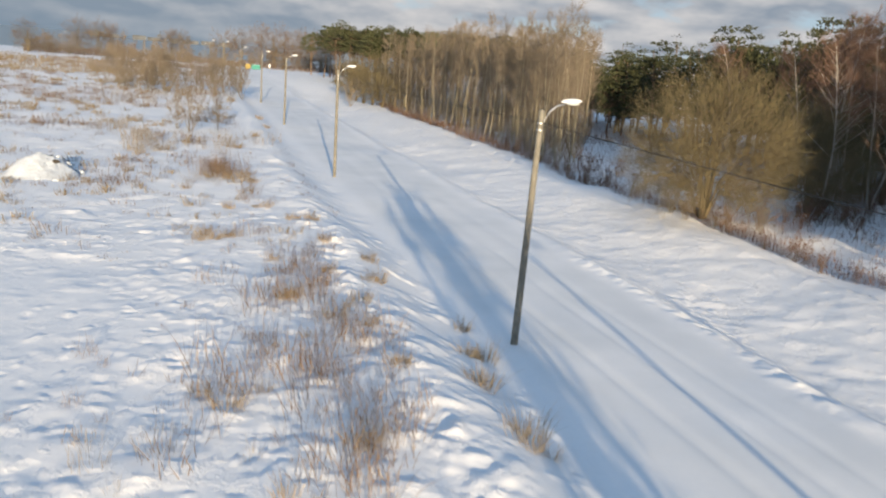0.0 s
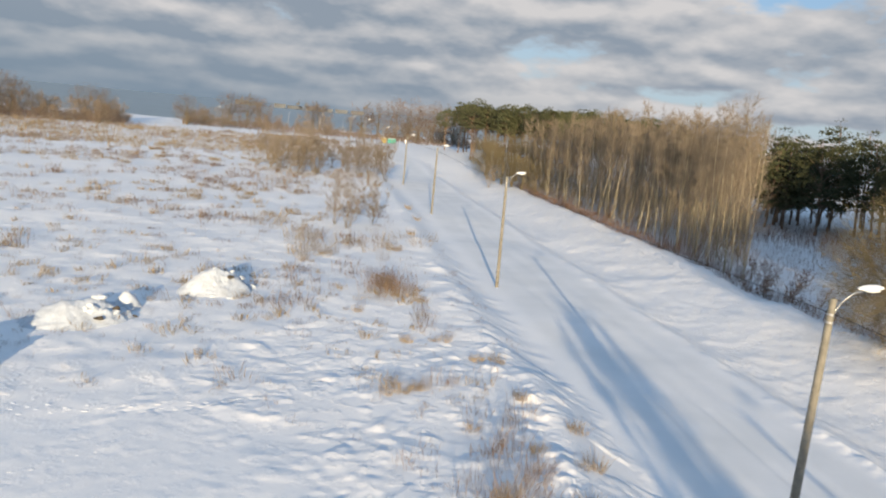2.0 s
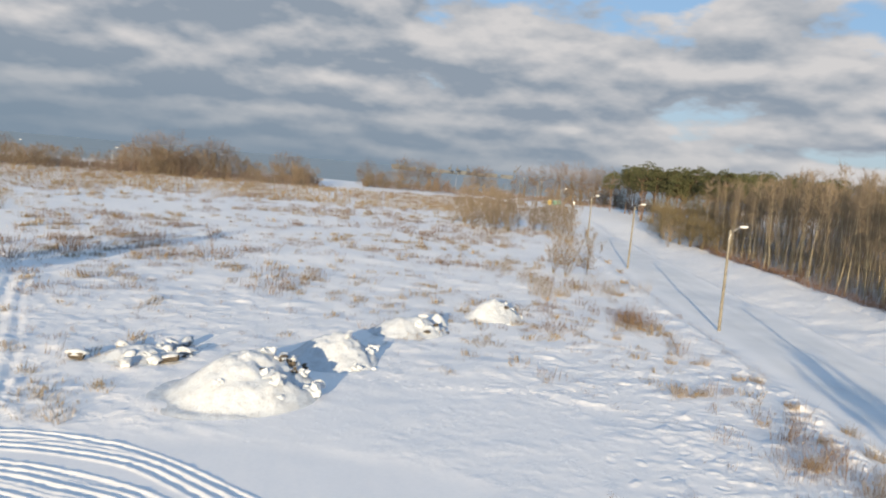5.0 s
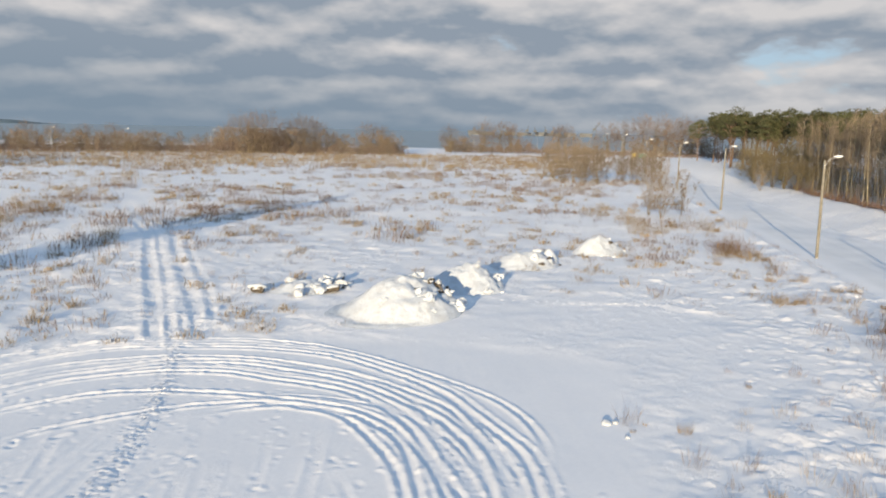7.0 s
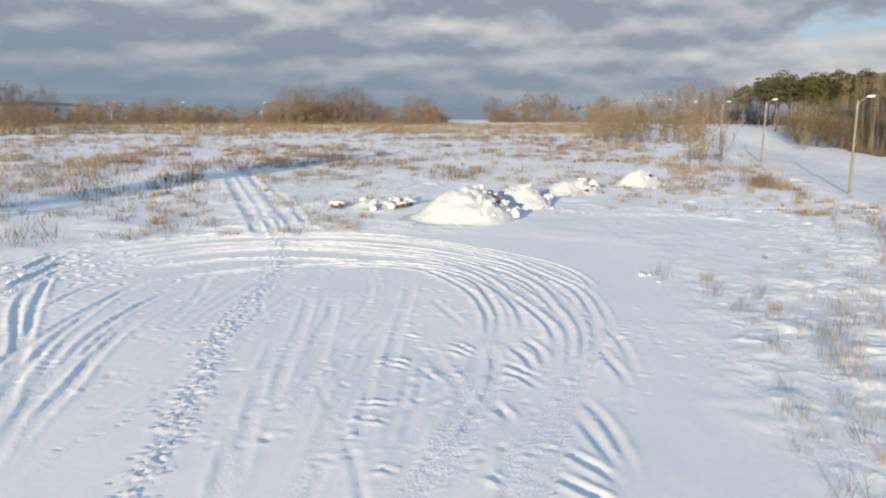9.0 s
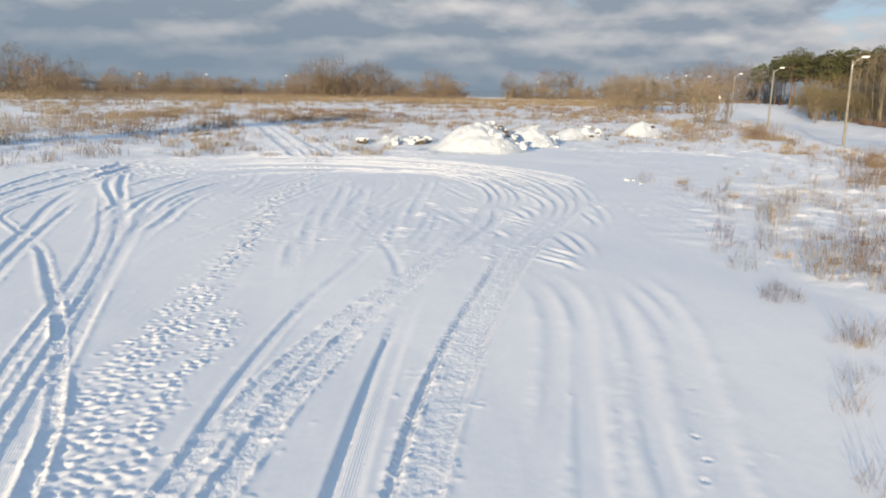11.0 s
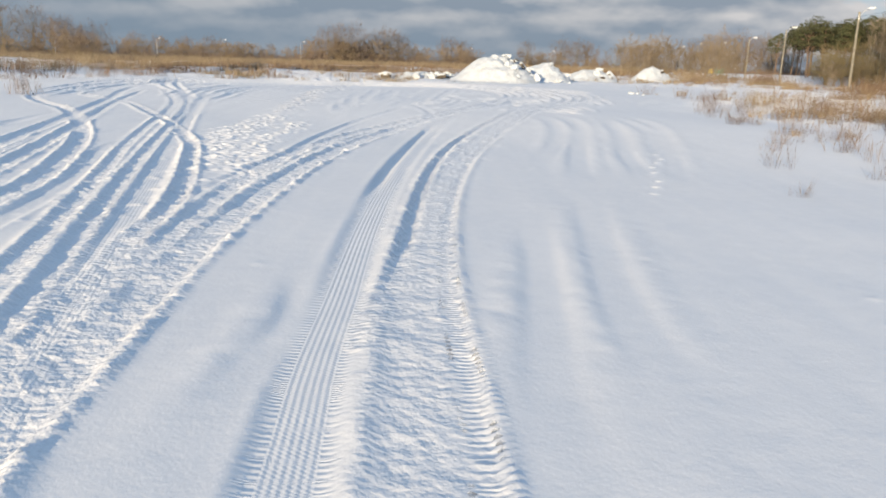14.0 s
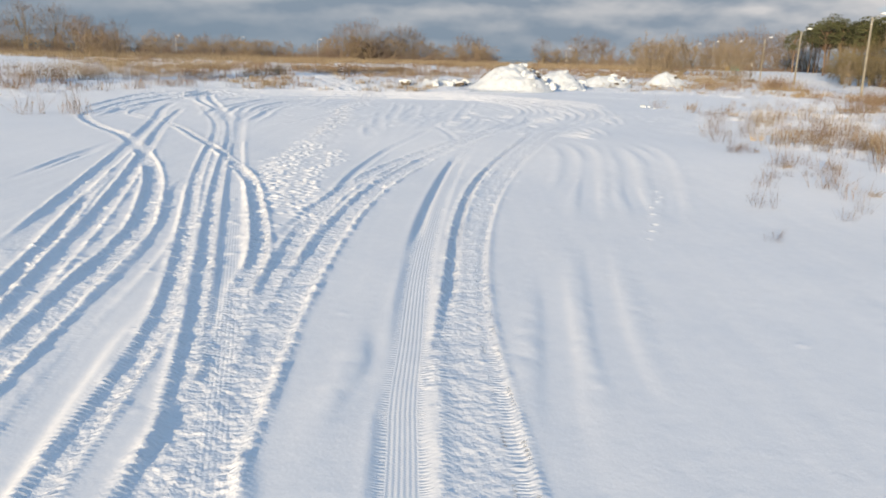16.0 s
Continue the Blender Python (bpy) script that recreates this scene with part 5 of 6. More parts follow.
def build_thicket(name, mat, label, category, count, spot, low, high, width, seed):
    """A band of uncounted thin stems and twigs; spot(rng) gives x, y and a factor of height."""
    rng, t = random.Random(seed), Tubes()
    for _ in range(count):
        x, y, k = spot(rng)
        p = Vector((x, y, ground_z(x, y) - 0.05))
        way = (Vector((0, 0, 1)) + unit(rng) * 0.35).normalized()
        length = rng.uniform(low, high) * k
        side = Vector((rng.gauss(0, 1), rng.gauss(0, 1), 0)).normalized()
        tip = p + way * length
        t.blade(p, tip, width * rng.uniform(0.6, 1.3), side)
        for _ in range(3):
            q = p.lerp(tip, rng.uniform(0.3, 0.9))
            w = (way + unit(rng) * 0.8).normalized()
            t.blade(q, q + w * length * rng.uniform(0.15, 0.35), width * 0.7, w.cross(unit(rng)).normalized())
    ob = t.link(name, mat)
    return tagged(ob, label, category, kind="stuff")


def belt_spot(rng):
    deg = rng.uniform(37.0, 74)
    k = 1.25 if 42 < deg < 51.5 else 0.95
    return (*bearing(deg, rng.uniform(224, 268)), k * (0.35 + 0.9 * abs(noise.noise(Vector((deg * 1.1, 0, 0))))))


def right_belt_spot(rng):
    deg = rng.uniform(5, 33.8)
    return (*bearing(deg, rng.uniform(265, 320)), 0.2 + 1.1 * abs(noise.noise(Vector((deg * 1.4, 5, 0)))))


def reed_spot(rng):
    deg = rng.uniform(24, 74)
    return (*bearing(deg, rng.uniform(150, 226)), 0.7 + 0.6 * rng.random())


def grove_spot(rng):
    u = 23 + 26 * rng.random() ** 1.2
    return (*on_lane(rng.uniform(37 + (u - 21) * 1.65, 117), u), rng.uniform(0.4, 1.0))


def wood_spot(rng):
    s = rng.uniform(-4, 78)
    u = 24.5 + 34 * rng.random() ** 0.8
    k = 0.35 + 1.6 * max(0, noise.noise(Vector((s * 0.16, u * 0.16, 3.0)))) + 0.06 * max(0, u - 36)
    return (*on_lane(s, u), k)


def ditch_spot(rng):
    s = rng.uniform(-12, 116)
    return (*on_lane(s, 21.6 + abs(rng.gauss(0, 1.3))), rng.uniform(0.5, 1.0))


build_thicket("undergrowth", TWIG_BIRCH, "brown leafless undergrowth on the wood's snowy floor", "undergrowth", 12000, wood_spot, 0.5, 1.9, 0.016, 5)
build_thicket("ditch_brush", TWIG_BIRCH, "reddish-brown brush along the ditch", "brush", 8000, ditch_spot, 0.4, 1.4, 0.014, 6)
build_thicket("thicket", TWIG_RED, "brown leafless thicket that closes the field", "thicket", 13000, belt_spot, 1.5, 6.0, 0.06, 1)
build_thicket("thicket", TWIG_RED, "brown leafless thicket beyond the lane's end", "thicket", 8000, right_belt_spot, 1.5, 7.0, 0.07, 2)
build_thicket("reeds", STRAW_PALE, "pale dry reeds along the field's far edge", "reeds", 11000, reed_spot, 0.5, 1.4, 0.045, 3)
build_thicket("saplings", TWIG_GROVE, "thin brown saplings between the aspens", "saplings", 8500, grove_spot, 2.0, 9.0, 0.012, 4)
# Unseen trees, added behind the start to cast long shadows over field and lane.
scatter([build_tree("roadside_tree", "unseen bare tree with a dense crown, added to cast long shadows", "tree", "trees behind the start", BARK_WILLOW, TWIG_WILLOW, h=9.5, r=0.16, crown=0.2, limbs=34, reach=0.10,
                    rise=1.3, subs=4, twigs=8, twig_len=0.6, twig_w=0.022, seed=199)],
        [(*on_lane(-30, -4.2), 0.98), (*on_lane(-31.5, -3.2), 0.9), (*on_lane(-33.5, -3.8), 0.95), (*on_lane(-28.6, -4.9), 0.8), (*on_lane(-34.8, -4.5), 0.95), (*on_lane(-32.3, -4.4), 0.9), (-38.4, -46, 1.65), (-39.4, -47, 1.75), (-37.8, -48, 1.6), (-40.2, -45, 1.5), (-38.6, -50, 1.75), (-30, -62, 1.2), (-45, -60, 1.2)], RNG)


# ---- snow heaps in the field ----
def build_heap(x, y, rx, ry, h, turn, seed, blocks=6, skew=0.0):
    """A heap of pushed snow with a broken steep side, and the clods that lie on it."""
    rng = random.Random(seed)
    heap = new("snow_heap")
    n, m = 84, 34
    verts, faces = [(0, 0, 0)], []
    for j in range(1, m + 1):
        f = j / m
        for i in range(n):
            a = 2 * math.pi * i / n
            wob = 1.16 + 0.2 * noise.noise(Vector((math.cos(a) * 1.3, math.sin(a) * 1.3, seed)))
            px, py = math.cos(a) * rx * f * wob, math.sin(a) * ry * f * wob
            verts.append((px, py, 0))
    out = []
    for px, py, _ in verts:
        d = math.hypot(px / rx - skew * 0.25, py / ry)
        q = Vector((px, py, seed * 3.1))
        z = h * max(0.0, 1 - d ** 1.7) ** 1.2 * (1 + 0.4 * noise.noise(q * 0.8)) + h * max(0, 1.25 - d) * (0.12 * noise.noise(q * 1.9) + 0.05 * abs(noise.noise(q * 4.3))) + 0.10 * h * max(0, 1.15 - d)
        steep = (0.10 + max(0, min(1, (px / rx - 0.05) * 2)) * skew) * max(0, min(1, 3.3 - 3 * d))
        # Broken crust: sharp-edged plates and hollows, coarsest on the pushed side.
        cell = noise.cell(q * 2.1 + Vector((noise.noise(q * 1.7), noise.noise(q * 1.7 + Vector((9, 0, 0))), 0)) * 0.8)
        z += steep * (0.13 * (cell - 0.5) + 0.12 * noise.noise(q * 4.0) + 0.05 * noise.noise(q * 9.0))
        edge = max(0, min(1, (1.12 - math.hypot(px / rx, py / ry)) * 6))
        out.append((px, py, z * edge - 0.12 * (1 - edge) - 0.03))
    for i in range(n):
        faces.append((0, 1 + i, 1 + (i + 1) % n))
    for j in range(m - 1):
        for i in range(n):
            a, b = 1 + j * n + i, 1 + j * n + (i + 1) % n
            faces.append((a, a + n, b + n, b))
    link_mesh("mound", out, faces, SNOW_DIM_GRITTY, heap, smooth=True)
    for k in range(blocks):
        bm = bmesh.new()
        bmesh.ops.create_icosphere(bm, subdivisions=2, radius=1.0)
        size = rng.uniform(0.10, 0.34) * (0.6 if k % 4 == 3 else 1)
        for v in bm.verts:
            v.co *= 1 + 0.55 * noise.noise(v.co * 1.1 + Vector((k * 3.3, seed, 0))) + 0.5 * (noise.cell(v.co * 1.4 + Vector((k * 2.3, seed, 0))) - 0.5)
            v.co = Vector((v.co.x * size * 1.15, v.co.y * size * 0.85, v.co.z * size * 0.7))
        a = rng.gauss(0.0, 0.8)
        f = rng.uniform(0.4, 1.1)
        q = (math.cos(a) * rx * f, math.sin(a) * ry * f)
        i = min(range(len(out)), key=lambda c: (out[c][0] - q[0]) ** 2 + (out[c][1] - q[1]) ** 2)
        bmesh.ops.translate(bm, verts=bm.verts, vec=Vector(out[i]) + Vector((0, 0, size * 0.25)))
        part("earth_clod" if k % 4 == 3 else "snow_clod", bm, DIRT if k % 4 == 3 else SNOW_DIM_GRITTY, heap, "dark clod of frozen earth" if k % 4 == 3 else "", False)
    heap.matrix_basis = pose(x, y, ground_z(x, y), 0, 0, turn)
    return tagged(heap, "heap of bulldozed snow with broken clods", "snow heap", "snow heaps in the field")


build_heap(-30.6, 7.1, 3.1, 2.7, 1.35, 62, 1, 34, 0.9)
build_heap(-31.1, 13.3, 2.5, 2.0, 1.05, 60, 2, 14, 0.8)
build_heap(-31.5, 20.8, 2.5, 1.7, 0.85, 60, 3, 12, 0.7)
build_heap(-30.9, 23.5, 0.7, 0.55, 0.68, 60, 4, 2, 0.0)
build_heap(-29.8, 28.3, 2.1, 1.6, 0.95, 60, 5, 10, 0.6)


# ---- grass and weeds ----
def tuft_mesh(name, mat, rng, blades, height, spread, width, droop, stalky=False):
    t = Tubes()
    for _ in range(blades):
        a = rng.uniform(0, 2 * math.pi)
        r = spread * math.sqrt(rng.random())
        p = Vector((r * math.cos(a), r * math.sin(a), -0.03))
        hh = height * rng.uniform(0.45, 1.1)
        out = Vector((math.cos(a), math.sin(a), 0)) * rng.uniform(0.0, droop) + Vector((rng.gauss(0, 0.28 if stalky else 0.12), rng.gauss(0, 0.28 if stalky else 0.12), 1))
        out.normalize()
        mid = p + out * hh * 0.6
        tip = mid + (out + Vector((math.cos(a), math.sin(a), -0.5)) * droop * rng.uniform(0.2, 1.0)).normalized() * hh * 0.45
        side = Vector((rng.gauss(0, 1), rng.gauss(0, 1), 0)).normalized()
        o = len(t.verts)
        t.verts += [p - side * width, p + side * width, mid + side * width * 0.8, mid - side * width * 0.8, tip]
        t.faces += [(o, o + 1, o + 2, o + 3), (o + 3, o + 2, o + 4)]
        if stalky:
            for _ in range(2 if 'far' in name else 3):
                f = rng.uniform(0.35, 1.0)
                b = p.lerp(mid, f)
                w = (out + unit(rng) * 0.9).normalized()
                t.blade(b, b + w * hh * rng.uniform(0.12, 0.3), width * 0.7, w.cross(unit(rng)).normalized())
    ob = t.link(name, mat)
    return ob


def plain_mesh(ob):
    me = ob.data
    v = np.empty(len(me.vertices) * 3, np.float32)
    me.vertices.foreach_get("co", v)
    return v.reshape(-1, 3), [tuple(p.vertices) for p in me.polygons]


G = random.Random(33)
straw_kinds = [tuft_mesh("grass_tuft", STRAW, G, 80, 0.40, 0.20, 0.0035, 0.7) for _ in range(3)]
weed_kinds = [tuft_mesh("weed_clump", WEED, G, 26, 0.74, 0.36, 0.0038, 0.35, True) for _ in range(3)]


def place_tufts(kinds, label, category, group, places):
    first = set()
    for x, y, k in places:
        ob = G.choice(kinds)
        m = pose(x, y, ground_z(x, y), 0, 0, G.uniform(0, 360))
        if ob.name not in first:
            first.add(ob.name)
            tagged(ob, label, category, group)
            ob.matrix_basis, c = m, ob
        else:
            c = copy_thing(ob, m)
        c.scale = (k, k, k * G.uniform(0.85, 1.2))


STRIP_CLUMPS = ((-6.65, -15.2, 16, 0.35), (-8.6, -13.2, 9, 0.4), (-5.2, -17.2, 12, 0.6), (-8.6, -9.8, 16, 0.9), (-7.2, -10.6, 22, 1.0), (-6.2, -11.0, 26, 1.0), (-7.6, -8.0, 18, 1.2), (-5.6, -13.6, 16, 0.8),
                (-8.3, -14.0, 9, 0.5), (-6.4, -16.2, 12, 0.5), (-9.4, -4.4, 26, 1.7), (-7.3, -8.0, 24, 1.5), (-6.2, -10.7, 20, 1.3), (-10.2, -10.2, 7, 0.9), (-10.4, -9.2, 8, 0.5), (-4.8, -19.2, 10, 0.8), (-4.3, -21.5, 5, 0.5),
                (-17.0, 1.2, 8, 0.7), (-14.4, -1.2, 12, 0.9), (-12.6, -2.2, 12, 0.9), (-10.2, 10.4, 16, 1.5), (-41.0, -16.1, 22, 1.6), (-51.0, -9.0, 26, 2.4), (-49.5, -5.3, 20, 2.0), (-26.0, -28.0, 4, 1.0))


def near_weeds():
    """Clumps on the bank's top beside the lane and in the field's near part."""
    straw, weed = [], []
    for x, y, k in ((-10.1, 20.3, 1.3), (-9.3, 18.1, 1.4), (-9.2, 15.0, 1.3), (-4.9, 11.4, 1.8), (-5.6, 13.9, 1.2), (-14.2, 25.7, 1.2), (-21.5, 33.3, 1.4), (-20.9, 33.9, 1.3), (-20.2, 33.2, 1.2),
                    (-22.1, 29.4, 1.1), (-18.4, 26.2, 1.1), (-16.9, 27.1, 1.1), (-14.9, 25.2, 1.2), (-29.8, 38.3, 1.2), (-28.1, 54.4, 1.4), (-29.8, 41.3, 1.2), (-15.9, 20.9, 1.2), (-16.4, 20.2, 1.1),
                    (-8.4, 13.2, 1.0), (-11.0, 17.6, 1.0), (-12.4, 21.8, 1.1), (-7.0, 10.4, 1.1), (-3.7, 8.5, 1.9), (-5.0, 14.1, 1.5), (-6.0, 16.4, 1.2), (-47.7, 47.0, 1.4), (-34.5, 71.8, 1.6), (-31.5, 66.0, 1.5), (-26.4, 46.5, 1.3)):
        straw.append((x, y, 1.25 * k))
        for _ in range(2):
            straw.append((x + G.gauss(0, 0.25), y + G.gauss(0, 0.25), k * G.uniform(0.45, 0.8)))
    for cx, cy, n, r in ((-22.4, 34.4, 16, 0.9), (-24.0, 37.4, 14, 1.0), (-29.0, 36.3, 10, 1.0), (-16.3, 20.6, 14, 0.8), (-15.0, 21.9, 12, 0.8), (-12.8, 19.7, 12, 0.9), (-11.9, 16.6, 22, 1.0), (-10.7, 15.2, 14, 0.9),
                         (-9.8, 13.2, 30, 0.9), (-9.0, 11.6, 26, 0.8), (-8.7, 10.3, 16, 0.9), (-10.6, 8.4, 20, 0.8), (-8.5, 8.7, 22, 0.7), (-7.6, 7.1, 26, 0.7), (-6.8, 8.0, 16, 0.6), (-6.4, 5.6, 26, 0.7), (-7.5, 5.0, 16, 0.6), (-12.6, 18.6, 16, 0.8), (-11.2, 14.9, 20, 0.7), (-10.1, 6.6, 10, 0.8), (-2.6, 8.2, 6, 0.5), (-12.2, 12.6, 12, 1.2), (-7.5, 8.6, 10, 0.8), (-18.4, 27.4, 8, 1.2), (-13.6, 14.8, 8, 1.4), (-19.0, 30.0, 8, 1.4)):
        for _ in range(int(n * 0.30)):
            (straw if G.random() < 0.12 else weed).append((cx + G.gauss(0, r * 0.7), cy + G.gauss(0, r * 0.9), G.uniform(0.7, 1.8)))
    for cx, cy, n, r in ((-28.5, -21.4, 3, 0.5), (-51.4, -12.4, 9, 1.6), (-58.0, -5.5, 9, 1.8), (-44.0, -16.0, 8, 1.4)):
        for _ in range(n):
            weed.append((cx + G.gauss(0, r), cy + G.gauss(0, r), G.uniform(0.8, 1.7)))
    for _ in range(15):
        weed.append((-22.6 + G.gauss(0, 0.7), 34.6 + G.gauss(0, 1.0), G.uniform(1.4, 2.6)))
    # The strip beside the last part of the way.
    for _ in range(135):
        s, u = G.uniform(-38, -2), -5.2 - 9.5 * G.random()
        x, y = on_lane(s, u)
        (straw if G.random() < 0.12 else weed).append((x, y, G.uniform(0.25, 0.8)))
    for cx, cy, n, r in STRIP_CLUMPS:
        for _ in range(int(n * 0.55)):
            y = cy + G.gauss(0, r * 0.8)
            (straw if G.random() < 0.15 else weed).append((cx + G.gauss(0, r), y, G.uniform(0.25, 1.0) * (0.75 if y < -12.5 else 1.0)))
    return straw, weed


near_straw, near_weed = near_weeds()
far_off = near_weed[290:]
near_weed = near_weed[:290]
place_tufts(straw_kinds, "tuft of straw-coloured dry grass in the snow", "grass tuft", "grass tufts near the lane", near_straw)
place_tufts(weed_kinds, "clump of brown dead weed stalks in the snow", "weed clump", "weed clumps near the lane", near_weed)


def build_field_growth(name, kinds, mat, label, category, places):
    """All the uncounted growth of a stretch as one mesh."""
    data = [plain_mesh(k) for k in kinds]
    vs, fs, n = [], [], 0
    for x, y, k in places:
        v, f = data[G.randrange(len(data))]
        a = G.uniform(0, 2 * math.pi)
        c, s = math.cos(a) * k, math.sin(a) * k
        w = np.stack([v[:, 0] * c - v[:, 1] * s + x, v[:, 0] * s + v[:, 1] * c + y, v[:, 2] * k + ground_z(x, y)], 1)
        vs.append(w)
        fs += [tuple(i + n for i in q) for q in f]
        n += len(v)
    tagged(link_mesh(name, np.vstack(vs).tolist(), fs, mat), label, category, kind="stuff")


DARK_PATCHES = ((-63, 19), (-65, 25), (-60, 29), (-70, 22), (-89, 25), (-77, 17), (-65, 16), (-55, 8), (-56, 1), (-69, 18),
                (-45, 25), (-47, 30), (-71, 55), (-59, 71), (-53, 70), (-58, 37), (-58, 33), (-42, 49), (-37, 63), (-48, 72), (-30, 47), (-87, 46), (-77, 46), (-99, 37), (-51, 50), (-75, 11), (-66, 7), (-84, 19), (-86, 26), (-70, 28), (-67, 34), (-60, 3), (-72, 34), (-68, 37), (-80, 14))


def patch_places():
    """Thicker clumps of dead weeds that stand out dark in the field."""
    out = []
    for x, y in DARK_PATCHES:
        for _ in range(G.randint(14, 26)):
            out.append((x + G.gauss(0, 1.5), y + G.gauss(0, 1.1), G.uniform(0.9, 2.3)))
    # The weedy ground west of the clearing.
    for _ in range(620):
        x, y = G.uniform(-78, -38), G.uniform(-20, 6)
        if math.hypot((x + 18.5) / 1.12, (y + 12) * 0.92) > 18.2 and noise.noise(Vector((x * 0.22, y * 0.22, 1.5))) > -0.1:
            out.append((x, y, G.uniform(0.6, 1.5)))
    # Single stalks all over the near field.
    for _ in range(1100):
        x, y = G.uniform(-48, -7), G.uniform(4, 52)
        u = lane_frame(x, y)[1]
        if u < -3.0 and math.hypot(x + 21.5, (y - 6.5) / 1.1) > 8.5 and math.hypot(x + 31, y - 9) > 4.5:
            out.append((x, y, G.uniform(0.25, 0.75)))
    return out


def field_places(count, patch, floor, size, seed, many=0):
    """Growth in drifts over the open field, thinner towards the clearing."""
    w, out, tries = Waves(seed), [], 0
    while len(out) < count and tries < count * 60:
        tries += 1
        d = 18 + 215 * G.random() ** 0.85
        x, y = bearing(G.uniform(-4, 74), d, -11, -14)
        s, u = lane_frame(x, y)
        if u > -5.5 or (math.hypot((x + 18.5) / 1.12, (y + 12) * 0.92) < 17.5 and u < -15) or math.hypot(x + 21.5, (y - 6.5) / 1.1) < 9 or math.hypot(x + 31, y - 14) < 4 or math.hypot(x + 31, y - 8) < 4.5:
            continue
        if abs((x + 56) * 0.55 + (y - 12) * 0.83 + 0.0) < 1.8 and x < -36 and y < 36:
            continue
        v = float(w(np.array([x]), np.array([y]), patch, 3)[0])
        if v > floor + 0.5 * G.random() or G.random() < 0.05:
            k = size * G.uniform(0.5, 1.25) * (0.7 + 0.0085 * d)
            out.append((x, y, k))
            for _ in range(many):
                out.append((x + G.gauss(0, 0.32), y + G.gauss(0, 0.32), k * G.uniform(0.5, 1.05)))
    return out


far_straw = [tuft_mesh("far_grass", STRAW_PALE, G, 13, 0.42, 0.34, 0.010, 0.7) for _ in range(3)]
far_weed = [tuft_mesh("far_weed", WEED, G, 8, 0.5, 0.45, 0.009, 0.25, True) for _ in range(3)]
build_field_growth("dry_grass", far_straw, STRAW_PALE, "straw-coloured dry grass standing in drifts over the snowy field", "dry grass", field_places(5200, 14, -0.12, 1.1, 5, 3))
build_field_growth("dry_weeds", far_weed, WEED, "brown dead weeds scattered over the snowy field", "dry weeds", field_places(4300, 9, 0.0, 1.1, 8, 2) + patch_places())
verge_straw = [tuft_mesh("verge_grass", STRAW_PALE, G, 30, 0.70, 0.38, 0.004, 0.4) for _ in range(2)]
build_field_growth("verge_grass", verge_straw, STRAW_PALE, "tall straw-coloured dry grass on the verge beside the clearing", "dry grass",
                   [(cx + G.gauss(0, r), cy + G.gauss(0, r), G.uniform(0.4, 1.05)) for cx, cy, n, r in ((-7.2, -10.2, 8, 0.9), (-5.9, -10.8, 14, 1.0), (-7.8, -7.6, 8, 1.2), (-9.4, -3.8, 12, 1.6), (-6.2, -8.2, 10, 1.2), (-10.4, 0.6, 12, 1.8), (-12.6, 4.4, 10, 1.6), (-4.8, -12.2, 6, 0.8), (-22.0, 32.6, 10, 0.8)) for _ in range(n)])
build_field_growth("reed_clumps", verge_straw, STRAW_PALE, "tall pale reeds standing in clumps beyond the snow heaps", "reeds",
                   [(cx + G.gauss(0, r), cy + G.gauss(0, r), G.uniform(1.2, 2.1)) for cx, cy, n, r in ((-31.0, 41.5, 12, 1.0), (-28.0, 45.5, 10, 1.2), (-34.0, 45.0, 8, 1.2), (-27.0, 50.0, 8, 1.4), (-38.0, 50.0, 10, 1.8), (-52, 76, 14, 3.0), (-59, 85, 14, 3.0),
                     (-74.3, 7.6, 10, 1.6), (-70, 8.0, 14, 1.8), (-73.3, 10.9, 12, 1.5), (-79.5, 17.5, 18, 1.6), (-91, 25.5, 16, 2.2), (-59.0, 10.5, 8, 1.0), (-102, 41, 20, 3.0), (-112.8, 45.9, 18, 3.5), (-88.5, 10.5, 12, 1.8), (-110, 19, 14, 3.0), (-62, -3.5, 16, 2.4), (-68, 1.5, 16, 2.6), (-55, -9.5, 12, 2.0), (-76, -2.5, 14, 3.0)) for _ in range(n)])
build_field_growth("weed_growth", weed_kinds, WEED, "brown dead weed stalks scattered at the field's edge", "dry weeds", far_off)
for ob in far_straw + far_weed + verge_straw:
    bpy.data.objects.remove(ob)


# ---- far things: shore lamps, boards, harbour, island ----
def build_shore_lamp():
    post = new("shore_lamp")
    t = Tubes()
    t.tube([Vector((0, 0, z)) for z in (-0.3, 3.0, 6.2)], [0.11, 0.09, 0.07], 8)
    t.link("pole", STEEL, post, smooth=True)
    b = Tubes()
    b.tube([Vector((0, 0, 6.15)), Vector((0.5, 0, 6.4)), Vector((0.9, 0, 6.45))], [0.04, 0.035, 0.03], 6)
    b.link("arm", STEEL, post)
    bm = bmesh.new()
    bmesh.ops.create_uvsphere(bm, u_segments=10, v_segments=6, radius=1.0)
    for v in bm.verts:
        v.co = Vector((1.15 + 0.36 * v.co.x, 0.16 * v.co.y, 6.46 + 0.12 * v.co.z))
    part("lamp_head", bm, LAMP_WHITE, post, smooth=True)
    return tagged(post, "slim grey street lamp along the shore road", "street lamp", "street lamps along the shore road")


shore_lamp = build_shore_lamp()
for k, (deg, d) in enumerate(((61.6, 250), (57.0, 243), (51.2, 240), (31.6, 277), (68.3, 246), (44.7, 262), (38.0, 262), (24.6, 310), (22.9, 300), (26.8, 305))):
    x, y = bearing(deg, d)
    m = pose(x, y, ground_z(x, y), 0, 0, 25 + 7 * k)
    if k == 0:
        shore_lamp.matrix_basis = m
    else:
        copy_thing(shore_lamp, m)


